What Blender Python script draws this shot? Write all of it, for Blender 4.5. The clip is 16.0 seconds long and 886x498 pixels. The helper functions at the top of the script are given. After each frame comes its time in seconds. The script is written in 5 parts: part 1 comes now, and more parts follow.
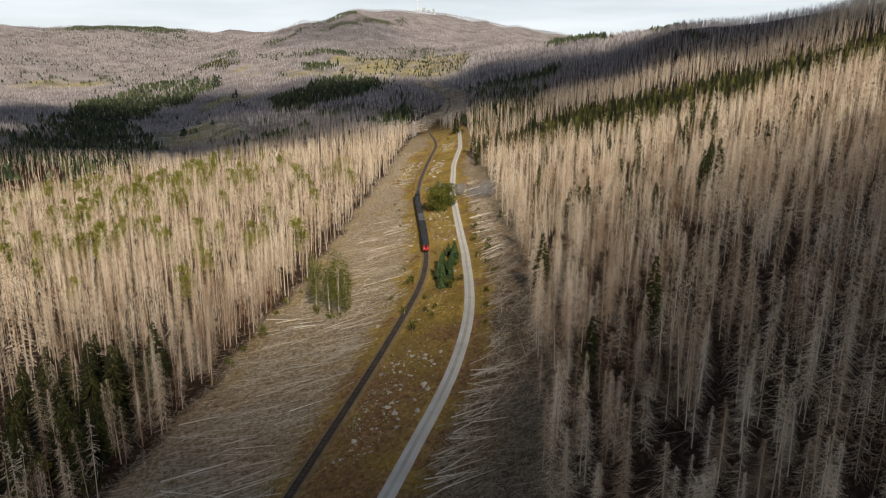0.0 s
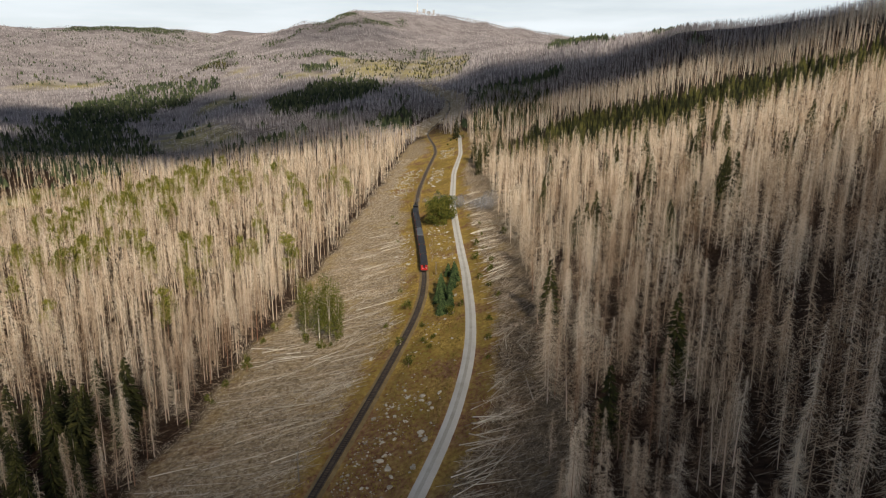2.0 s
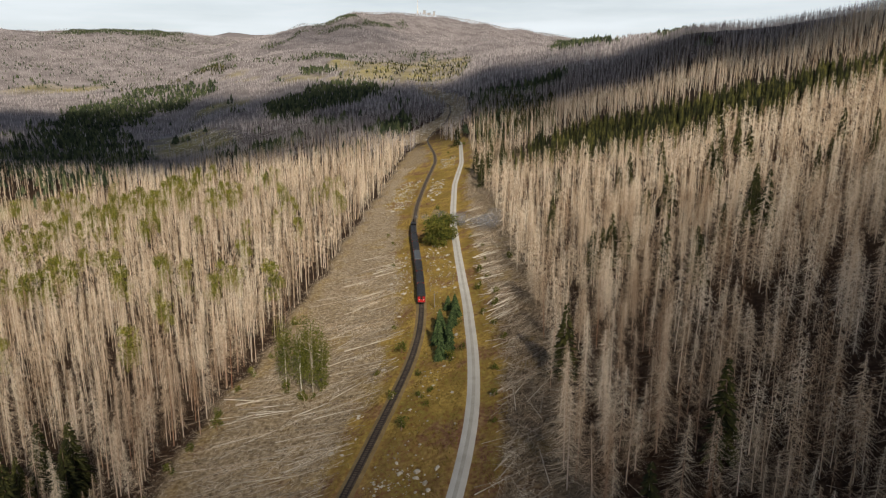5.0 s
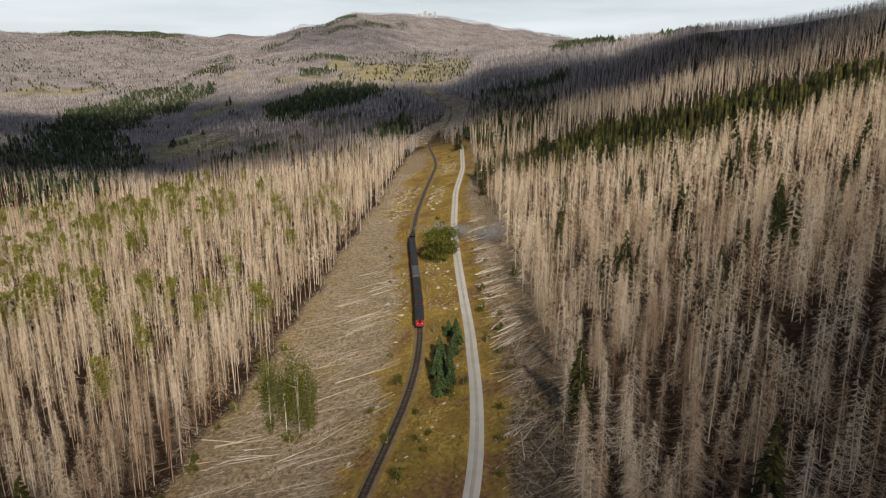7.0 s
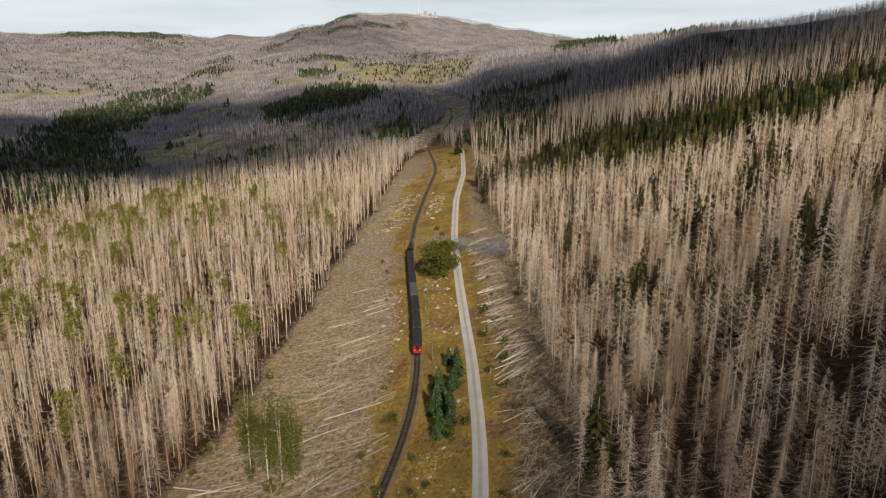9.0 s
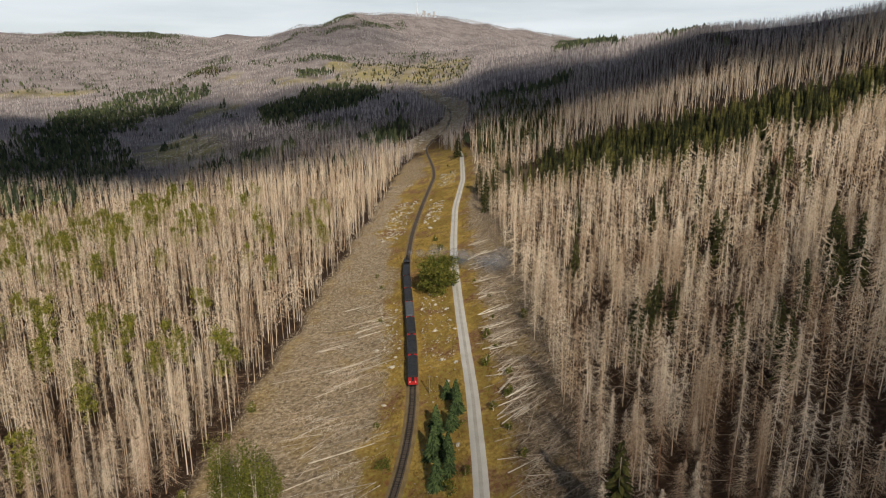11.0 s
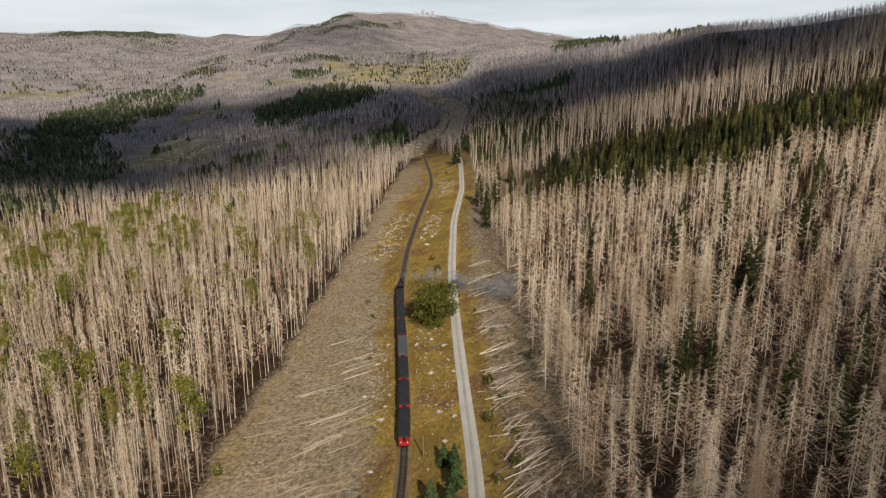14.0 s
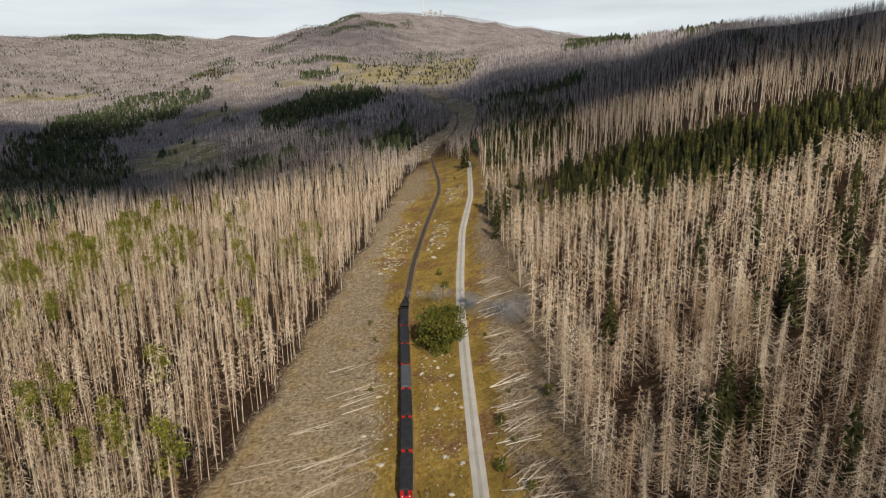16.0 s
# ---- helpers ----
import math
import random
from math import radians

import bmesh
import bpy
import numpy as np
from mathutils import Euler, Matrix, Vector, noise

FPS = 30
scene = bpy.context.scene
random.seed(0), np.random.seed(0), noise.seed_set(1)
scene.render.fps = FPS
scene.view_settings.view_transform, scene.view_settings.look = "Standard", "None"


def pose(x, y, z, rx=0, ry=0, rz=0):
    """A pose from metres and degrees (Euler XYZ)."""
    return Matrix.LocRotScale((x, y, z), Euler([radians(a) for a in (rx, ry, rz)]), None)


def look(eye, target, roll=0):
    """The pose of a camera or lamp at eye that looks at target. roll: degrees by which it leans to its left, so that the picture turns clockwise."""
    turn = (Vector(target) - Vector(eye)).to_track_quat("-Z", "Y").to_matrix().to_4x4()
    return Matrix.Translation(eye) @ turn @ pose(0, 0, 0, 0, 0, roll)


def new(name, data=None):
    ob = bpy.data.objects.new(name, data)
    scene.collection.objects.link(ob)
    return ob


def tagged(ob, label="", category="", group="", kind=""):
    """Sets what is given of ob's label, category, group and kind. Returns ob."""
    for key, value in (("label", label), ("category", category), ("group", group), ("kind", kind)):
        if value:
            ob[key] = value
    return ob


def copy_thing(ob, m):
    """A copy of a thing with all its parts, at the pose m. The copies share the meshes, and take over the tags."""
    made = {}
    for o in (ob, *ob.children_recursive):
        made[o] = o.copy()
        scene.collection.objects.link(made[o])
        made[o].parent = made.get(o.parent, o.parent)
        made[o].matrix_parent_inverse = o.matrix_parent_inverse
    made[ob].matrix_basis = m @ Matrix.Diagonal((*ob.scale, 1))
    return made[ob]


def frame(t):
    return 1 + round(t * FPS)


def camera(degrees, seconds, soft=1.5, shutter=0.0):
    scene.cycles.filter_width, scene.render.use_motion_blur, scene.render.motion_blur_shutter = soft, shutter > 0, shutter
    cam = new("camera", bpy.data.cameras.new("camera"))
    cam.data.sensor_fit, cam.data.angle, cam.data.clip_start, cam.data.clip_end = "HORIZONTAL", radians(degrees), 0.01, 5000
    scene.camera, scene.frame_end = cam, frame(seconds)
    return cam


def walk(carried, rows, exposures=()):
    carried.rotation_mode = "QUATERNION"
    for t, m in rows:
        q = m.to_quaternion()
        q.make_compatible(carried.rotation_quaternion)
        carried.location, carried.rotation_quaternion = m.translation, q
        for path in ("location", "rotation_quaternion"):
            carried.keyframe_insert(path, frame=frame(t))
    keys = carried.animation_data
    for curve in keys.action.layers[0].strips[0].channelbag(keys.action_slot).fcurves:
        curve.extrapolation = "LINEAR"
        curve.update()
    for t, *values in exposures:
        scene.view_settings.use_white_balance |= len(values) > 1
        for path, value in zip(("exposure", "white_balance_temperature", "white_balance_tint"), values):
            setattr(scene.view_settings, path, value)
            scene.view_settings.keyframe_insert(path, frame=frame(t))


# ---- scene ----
cam = camera(67, 16.0, soft=1.2)
SUN, SKY, CLOUD_WHITE = 6.2, 0.072, (15.2, 16.3, 17.1, 1)
EXPOSURE = [(0, -0.22), (7, -0.37), (16, -0.41)]
PATH = [
    (0, look((0.29, -6.85, 66.70), (-1.973, 89.974, 41.813), 0.33)),
    (1, look((0.12, 1.62, 68.26), (-2.122, 98.462, 43.420), 0.40)),
    (2, look((0.05, 10.26, 69.60), (-2.196, 107.116, 44.820), 0.41)),
    (3, look((0.05, 19.01, 70.76), (-2.239, 115.884, 46.042), 0.38)),
    (4, look((0.08, 27.84, 71.78), (-2.283, 124.719, 47.113), 0.31)),
    (6.5, look((0.13, 49.97, 73.89), (-2.494, 146.865, 49.313), 0.06)),
    (7, look((0.13, 54.38, 74.26), (-2.550, 151.279, 49.697), 0.02)),
    (8, look((0.09, 63.18, 74.99), (-2.664, 160.079, 50.432), -0.05)),
    (9, look((0.03, 71.94, 75.70), (-2.758, 168.836, 51.141), -0.09)),
    (11.5, look((-0.21, 93.66, 77.50), (-2.797, 190.559, 52.907), -0.07)),
    (12, look((-0.25, 97.99, 77.87), (-2.773, 194.887, 53.272), -0.05)),
    (13, look((-0.30, 106.66, 78.64), (-2.727, 203.546, 54.019), -0.04)),
    (14, look((-0.28, 115.35, 79.44), (-2.759, 212.233, 54.793), -0.09)),
    (14.5, look((-0.24, 119.72, 79.85), (-2.826, 216.596, 55.188), -0.15)),
    (15, look((-0.15, 124.11, 80.27), (-2.941, 220.979, 55.588), -0.25)),
    (15.5, look((-0.03, 128.53, 80.69), (-3.190, 225.384, 55.991), -0.39)),
    (16, look((0.13, 132.99, 81.12), (-3.784, 229.805, 56.396), -0.60)),
]
walk(cam, PATH, EXPOSURE)

# ---------------- world, sun, clouds ----------------
SUN_AZ, SUN_EL = radians(163), radians(32)      # azimuth clockwise from +y
TO_SUN = Vector((math.sin(SUN_AZ) * math.cos(SUN_EL), math.cos(SUN_AZ) * math.cos(SUN_EL), math.sin(SUN_EL)))
world = bpy.data.worlds.new("sky")
scene.world = world
world.use_nodes = True
wn, wl = world.node_tree.nodes, world.node_tree.links
wn.clear()
w_out = wn.new("ShaderNodeOutputWorld")
w_bg = wn.new("ShaderNodeBackground")
w_sky = wn.new("ShaderNodeTexSky")
w_sky.sky_type, w_sky.sun_disc = "NISHITA", False
w_sky.sun_elevation, w_sky.sun_rotation = SUN_EL, SUN_AZ
w_sky.air_density, w_sky.dust_density = 1.0, 1.2
w_co = wn.new("ShaderNodeTexCoord")
w_map = wn.new("ShaderNodeMapping")
w_map.inputs["Scale"].default_value = (1.0, 1.0, 9.0)
w_noise = wn.new("ShaderNodeTexNoise")
w_noise.inputs["Scale"].default_value, w_noise.inputs["Detail"].default_value, w_noise.inputs["Roughness"].default_value = 2.6, 6, 0.6
w_ramp = wn.new("ShaderNodeValToRGB")
w_ramp.color_ramp.elements[0].position, w_ramp.color_ramp.elements[0].color = 0.3, (0.62, 0.62, 0.62, 1)
w_ramp.color_ramp.elements[1].position, w_ramp.color_ramp.elements[1].color = 0.6, (0.95, 0.95, 0.95, 1)
w_mix = wn.new("ShaderNodeMixRGB")
w_mix.inputs[2].default_value = CLOUD_WHITE
w_bg.inputs["Strength"].default_value = SKY
wl.new(w_co.outputs["Generated"], w_map.inputs["Vector"])
wl.new(w_map.outputs["Vector"], w_noise.inputs["Vector"])
wl.new(w_noise.outputs["Fac"], w_ramp.inputs["Fac"])
w_sep = wn.new("ShaderNodeSeparateXYZ")
w_low = wn.new("ShaderNodeMapRange")
w_low.inputs["From Min"].default_value, w_low.inputs["From Max"].default_value = 0.07, 0.32
w_low.inputs["To Min"].default_value, w_low.inputs["To Max"].default_value = 1.0, 0.04
w_veil = wn.new("ShaderNodeMath")
w_veil.operation = "MULTIPLY"
wl.new(w_co.outputs["Generated"], w_sep.inputs[0])
wl.new(w_sep.outputs["Z"], w_low.inputs["Value"])
wl.new(w_ramp.outputs["Color"], w_veil.inputs[0])
wl.new(w_low.outputs[0], w_veil.inputs[1])
wl.new(w_veil.outputs[0], w_mix.inputs[0])
wl.new(w_sky.outputs["Color"], w_mix.inputs[1])
wl.new(w_mix.outputs["Color"], w_bg.inputs["Color"])
wl.new(w_bg.outputs["Background"], w_out.inputs["Surface"])
sun = new("sun", bpy.data.lights.new("sun", "SUN"))
sun.data.energy, sun.data.angle, sun.data.color = SUN, radians(1.2), (1.0, 0.90, 0.75)
sun.matrix_world = look((0, 0, 500), Vector((0, 0, 500)) - TO_SUN)


# ---------------- materials ----------------
def mat(name, stops, scale=1.0, fine=12.0, rough=0.9, metal=0.0, bump=0.3, island=0.0, rand=0.0, alpha=1.0, tree=0.0, thin=0.0):
    """A surface whose colour runs through stops by noise at two scales; island and rand add variation per piece."""
    m = bpy.data.materials.new(name)
    m.use_nodes = True
    n, l = m.node_tree.nodes, m.node_tree.links
    b = n["Principled BSDF"]
    b.inputs["Roughness"].default_value, b.inputs["Metallic"].default_value = rough, metal
    b.inputs["Specular IOR Level"].default_value = 0.25
    geo = n.new("ShaderNodeNewGeometry")
    mp = n.new("ShaderNodeMapping")
    l.new(geo.outputs["Position"], mp.inputs["Vector"])
    big, small = n.new("ShaderNodeTexNoise"), n.new("ShaderNodeTexNoise")
    big.inputs["Scale"].default_value, big.inputs["Detail"].default_value = scale, 5
    small.inputs["Scale"].default_value, small.inputs["Detail"].default_value = fine, 4
    l.new(mp.outputs["Vector"], big.inputs["Vector"])
    l.new(mp.outputs["Vector"], small.inputs["Vector"])
    add = n.new("ShaderNodeMath")
    add.operation = "MULTIPLY_ADD"
    add.inputs[1].default_value = 0.45
    l.new(small.outputs["Fac"], add.inputs[0])
    sc = n.new("ShaderNodeMath")
    sc.operation = "MULTIPLY"
    sc.inputs[1].default_value = 0.55
    l.new(big.outputs["Fac"], sc.inputs[0])
    l.new(sc.outputs[0], add.inputs[2])
    value = add.outputs[0]
    if tree:
        own = n.new("ShaderNodeAttribute")
        own.attribute_name = "tree"
        each = n.new("ShaderNodeMath")
        each.operation = "MULTIPLY_ADD"
        each.inputs[1].default_value = tree
        l.new(own.outputs["Fac"], each.inputs[0])
        l.new(value, each.inputs[2])
        value = each.outputs[0]
    for amount, socket in ((island, geo.outputs["Random Per Island"]), (rand, None)):
        if amount:
            if socket is None:
                socket = n.new("ShaderNodeObjectInfo").outputs["Random"]
            ma = n.new("ShaderNodeMath")
            ma.operation = "MULTIPLY_ADD"
            ma.inputs[1].default_value = amount
            off = n.new("ShaderNodeMath")
            off.operation = "SUBTRACT"
            off.inputs[1].default_value = 0.5
            l.new(socket, off.inputs[0])
            l.new(off.outputs[0], ma.inputs[0])
            l.new(value, ma.inputs[2])
            value = ma.outputs[0]
    ramp = n.new("ShaderNodeValToRGB")
    el = ramp.color_ramp.elements
    while len(el) < len(stops):
        el.new(0.5)
    for i, c in enumerate(stops):
        el[i].position = 0.3 + 0.4 * i / max(1, len(stops) - 1)
        el[i].color = (*c, 1)
    l.new(value, ramp.inputs["Fac"])
    l.new(ramp.outputs["Color"], b.inputs["Base Color"])
    if bump:
        bp = n.new("ShaderNodeBump")
        bp.inputs["Strength"].default_value, bp.inputs["Distance"].default_value = bump, 0.05
        l.new(small.outputs["Fac"], bp.inputs["Height"])
        l.new(bp.outputs["Normal"], b.inputs["Normal"])
    if alpha < 1:
        b.inputs["Alpha"].default_value = alpha
    if thin:
        through_ = n.new("ShaderNodeBsdfTranslucent")
        both = n.new("ShaderNodeMixShader")
        both.inputs[0].default_value = thin
        l.new(ramp.outputs["Color"], through_.inputs["Color"])
        l.new(b.outputs[0], both.inputs[1])
        l.new(through_.outputs[0], both.inputs[2])
        l.new(both.outputs[0], n["Material Output"].inputs["Surface"])
    return m


M_BARK = mat("dead_bark", [(0.22, 0.11, 0.065), (0.40, 0.28, 0.20), (0.60, 0.50, 0.40)], 0.06, 3.0, rand=0.5, bump=0.2)
TWIG_COLOURS = [(0.24, 0.15, 0.09), (0.55, 0.42, 0.295), (0.70, 0.575, 0.43), (0.81, 0.71, 0.57)]
M_TWIG = mat("dead_twigs", TWIG_COLOURS, 0.05, 1.2, island=0.18, bump=0, tree=0.36, thin=0.2)
M_TWIG1 = mat("dead_crown_twigs", TWIG_COLOURS, 0.05, 1.2, island=0.18, bump=0, rand=0.36, thin=0.2)
M_LOG = mat("weathered_log", [(0.20, 0.16, 0.115), (0.40, 0.335, 0.26), (0.62, 0.55, 0.45)], 0.5, 6.0, island=0.6, rand=0.6, bump=0.4)
M_PALELOG = mat("peeled_log", [(0.30, 0.25, 0.19), (0.52, 0.455, 0.365), (0.72, 0.66, 0.56)], 0.5, 6.0, island=0.4, rand=0.5, bump=0.4)
M_SLASH = mat("branch_litter", [(0.14, 0.105, 0.072), (0.36, 0.29, 0.215), (0.62, 0.53, 0.41)], 0.1, 2.0, island=0.8, bump=0)
M_BRUSH = mat("dark_brushwood", [(0.08, 0.056, 0.037), (0.23, 0.17, 0.115), (0.46, 0.37, 0.265)], 0.15, 2.0, island=0.8, bump=0)
M_GREEN = mat("spruce_needles", [(0.011, 0.014, 0.005), (0.038, 0.041, 0.012), (0.12, 0.113, 0.03)], 0.15, 2.5, island=0.22, bump=0, tree=0.4, thin=0.25)
M_YOUNG = mat("young_spruce_needles", [(0.02, 0.036, 0.013), (0.05, 0.082, 0.028), (0.10, 0.14, 0.05)], 0.3, 2.5, island=0.6, bump=0, rand=0.2, thin=0.25)
# Dead wood of the far hills, its colour greyed and cooled for haze.
M_HAZEWOOD = mat("hazed_dead_wood", [(0.185, 0.165, 0.17), (0.38, 0.345, 0.345), (0.55, 0.50, 0.49)], 0.008, 0.06, island=0.15, bump=0, tree=0.4, thin=0.3)
M_DARKGREEN = mat("dark_spruce_needles", [(0.026, 0.036, 0.02), (0.06, 0.08, 0.038), (0.115, 0.13, 0.06)], 0.02, 0.6, island=0.2, bump=0, tree=0.4, thin=0.25)
M_LEAF = mat("birch_leaves", [(0.085, 0.092, 0.014), (0.185, 0.188, 0.03), (0.30, 0.275, 0.055)], 0.15, 3.0, island=0.4, bump=0, thin=0.25)
M_BIRCH = mat("weeping_birch_leaves", [(0.05, 0.062, 0.010), (0.115, 0.122, 0.02), (0.21, 0.20, 0.04)], 0.15, 3.0, island=0.3, bump=0, thin=0.25)
M_LEAFD = mat("beech_leaves", [(0.045, 0.062, 0.011), (0.105, 0.115, 0.02), (0.21, 0.185, 0.036)], 0.3, 3.0, island=0.4, bump=0, thin=0.25)
M_ROCK = mat("granite", [(0.16, 0.14, 0.11), (0.29, 0.26, 0.21), (0.45, 0.41, 0.34)], 0.8, 7.0, island=0.6, rand=0.5, bump=0.6)
M_GRASS = mat("moor_grass", [(0.155, 0.082, 0.032), (0.22, 0.145, 0.04), (0.26, 0.19, 0.05), (0.34, 0.245, 0.066), (0.44, 0.33, 0.10)], 0.12, 0.9, island=0.08, bump=0, thin=0.25)
M_STEEL = mat("worn_rail_steel", [(0.018, 0.014, 0.012), (0.03, 0.024, 0.021), (0.06, 0.05, 0.045)], 1.0, 20, rough=0.6, metal=0.2, bump=0.1)
M_BALLAST = mat("ballast", [(0.055, 0.042, 0.032), (0.085, 0.067, 0.052), (0.13, 0.105, 0.082)], 0.5, 9.0, bump=0.8)
M_SHOULDER = mat("gravel_shoulder", [(0.12, 0.085, 0.042), (0.19, 0.135, 0.062), (0.27, 0.2, 0.1)], 0.4, 6.0, bump=0.6)
M_SLEEPER = mat("sleeper_wood", [(0.034, 0.027, 0.022), (0.05, 0.04, 0.033), (0.075, 0.062, 0.052)], 0.8, 9.0, rand=0.4, bump=0.4)
M_ROAD = mat("gravel_road", [(0.38, 0.36, 0.32), (0.48, 0.46, 0.42), (0.57, 0.55, 0.505)], 0.15, 8.0, bump=0.3)
M_VERGE = mat("road_centre", [(0.27, 0.25, 0.21), (0.37, 0.35, 0.305), (0.45, 0.43, 0.38)], 0.3, 6.0, bump=0.4)
M_ROOF = mat("sooty_roof", [(0.018, 0.018, 0.02), (0.028, 0.028, 0.031), (0.045, 0.045, 0.048)], 0.8, 5.0, rough=0.6, bump=0.1)
M_ROOF2 = mat("grey_roof", [(0.06, 0.067, 0.076), (0.085, 0.094, 0.105), (0.12, 0.13, 0.14)], 0.8, 5.0, rough=0.5, bump=0.1)
M_RED = mat("red_coach_paint", [(0.24, 0.012, 0.012), (0.34, 0.018, 0.017), (0.44, 0.028, 0.025)], 0.6, 6.0, rough=0.4, bump=0.05)
M_CREAM = mat("cream_paint", [(0.60, 0.50, 0.36), (0.68, 0.58, 0.43), (0.74, 0.65, 0.5)], 0.6, 6.0, rough=0.45, bump=0.05)
M_WHITE = mat("white_lamp_paint", [(0.7, 0.7, 0.68), (0.78, 0.78, 0.76)], 1.0, 5.0, rough=0.5, bump=0)
M_BLACK = mat("black_iron", [(0.012, 0.012, 0.012), (0.022, 0.021, 0.02), (0.04, 0.036, 0.033)], 1.5, 9.0, rough=0.55, metal=0.3, bump=0.15)
M_GLASS = mat("dark_window", [(0.015, 0.018, 0.02), (0.03, 0.034, 0.038)], 1.0, 3.0, rough=0.12, bump=0)
M_COAL = mat("coal", [(0.006, 0.006, 0.006), (0.014, 0.014, 0.014)], 3, 12, rough=0.6, bump=0.9)
M_POLE = mat("old_pole", [(0.14, 0.12, 0.10), (0.24, 0.21, 0.18)], 1.0, 8.0, bump=0.3)
M_CONCRETE = mat("pale_concrete", [(0.30, 0.30, 0.30), (0.42, 0.42, 0.41)], 0.1, 1.0, bump=0.1)
M_SMOKE = mat("coal_smoke", [(0.16, 0.18, 0.215), (0.24, 0.26, 0.30)], 0.4, 2.0, rough=1.0, bump=0, alpha=0.11)
M_CLOUD = mat("cloud", [(0.8, 0.8, 0.8), (0.9, 0.9, 0.9)], 0.01, 0.05, rough=1.0, bump=0, alpha=0.42)
M_VEIL = mat("thin_cloud", [(0.8, 0.8, 0.8), (0.9, 0.9, 0.9)], 0.01, 0.05, rough=1.0, bump=0, alpha=0.13)


# ---------------- mesh helpers ----------------
def finish(me, material, smooth=False):
    me.materials.append(material)
    if smooth:
        me.polygons.foreach_set("use_smooth", np.ones(len(me.polygons), dtype=bool))
    return me


def part(name, bm, material, parent=None, label="", smooth=False):
    """Links a bmesh as one mesh object, under a thing or part where given."""
    me = bpy.data.meshes.new(name)
    bm.to_mesh(me)
    bm.free()
    ob = new(name, finish(me, material, smooth))
    if parent is not None:
        ob.parent = parent
    if label:
        tagged(ob, label)
    return ob


def tri_mesh(name, v, f, material):
    """A mesh from arrays of corners and triangles."""
    me = bpy.data.meshes.new(name)
    v, f = np.asarray(v, np.float32), np.asarray(f, np.int32)
    me.vertices.add(len(v))
    me.vertices.foreach_set("co", v.ravel())
    me.loops.add(f.size)
    me.loops.foreach_set("vertex_index", f.ravel())
    me.polygons.add(len(f))
    me.polygons.foreach_set("loop_start", np.arange(0, f.size, 3, dtype=np.int32))
    me.update(calc_edges=True)
    return finish(me, material)


def box(bm, cx, cy, cz, sx, sy, sz, bevel=0.0):
    """A box with its centre and sizes; bevel rounds its edges."""
    r = bmesh.ops.create_cube(bm, size=1.0, matrix=Matrix.Translation((cx, cy, cz)) @ Matrix.Diagonal((sx, sy, sz, 1)))
    if bevel:
        edges = {e for v in r["verts"] for e in v.link_edges}
        bmesh.ops.bevel(bm, geom=list(edges), offset=bevel, segments=2, profile=0.5, affect="EDGES")


def rod(bm, a, b, r, r2=None, sides=8):
    """A tapered round bar from a to b."""
    a, b = Vector(a), Vector(b)
    d = b - a
    m = Matrix.Translation((a + b) / 2) @ d.to_track_quat("Z", "Y").to_matrix().to_4x4()
    bmesh.ops.create_cone(bm, cap_ends=True, segments=sides, radius1=r, radius2=r if r2 is None else r2, depth=d.length, matrix=m)


def ease(t):
    t = np.clip(t, 0, 1)
    return t * t * (3 - 2 * t)


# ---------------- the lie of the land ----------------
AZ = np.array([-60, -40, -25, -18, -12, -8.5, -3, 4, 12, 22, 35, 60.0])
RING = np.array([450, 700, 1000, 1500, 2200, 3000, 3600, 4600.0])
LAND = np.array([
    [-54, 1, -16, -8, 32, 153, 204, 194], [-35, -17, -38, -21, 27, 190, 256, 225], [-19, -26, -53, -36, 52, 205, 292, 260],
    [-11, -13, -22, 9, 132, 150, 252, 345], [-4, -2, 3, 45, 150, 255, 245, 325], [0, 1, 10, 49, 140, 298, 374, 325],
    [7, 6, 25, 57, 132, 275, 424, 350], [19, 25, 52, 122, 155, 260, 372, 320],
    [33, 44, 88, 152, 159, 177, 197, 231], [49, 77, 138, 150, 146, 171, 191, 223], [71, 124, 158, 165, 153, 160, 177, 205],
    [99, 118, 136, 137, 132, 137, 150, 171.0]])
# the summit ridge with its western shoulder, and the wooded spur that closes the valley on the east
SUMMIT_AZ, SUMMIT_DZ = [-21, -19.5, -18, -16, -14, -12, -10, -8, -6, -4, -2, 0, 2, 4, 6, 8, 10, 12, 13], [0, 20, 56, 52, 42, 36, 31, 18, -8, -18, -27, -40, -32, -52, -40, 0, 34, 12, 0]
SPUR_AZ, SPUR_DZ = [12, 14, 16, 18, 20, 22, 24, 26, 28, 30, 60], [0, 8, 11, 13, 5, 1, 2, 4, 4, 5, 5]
RAIL_Y = np.array([40, 104, 124, 137, 155, 175, 199, 213, 234, 245, 274, 307, 347, 365, 410, 465, 561, 611, 701, 786, 845, 919, 1000, 1093, 1200, 1367, 1475, 1613.0])
RAIL_X = np.array([-44, -31.3, -27.3, -24.8, -21.3, -17.9, -13.9, -12.1, -11.6, -12, -14.4, -17.8, -22, -23, -24.2, -23, -19.2, -21.9, -29.9, -36.9, -31.1, -18, -14.5, -17, -34, -62, -95, -140.0])
ROAD_Y = np.array([40, 99, 118, 135, 156, 179, 193, 205, 218, 245, 253, 305, 352, 380, 450, 528, 663, 760.0])
ROAD_X = np.array([-30, -12.1, -7.1, -2.3, 1.5, 3.9, 4.0, 4.2, 3.6, 2.8, 2.1, -0.8, -2.9, -3.4, -3.3, 1.1, 0.2, -6.0])


def rail_x(y):
    return sum(np.interp(np.asarray(y, float) + d, RAIL_Y, RAIL_X) for d in (-12, -6, 0, 6, 12)) / 5


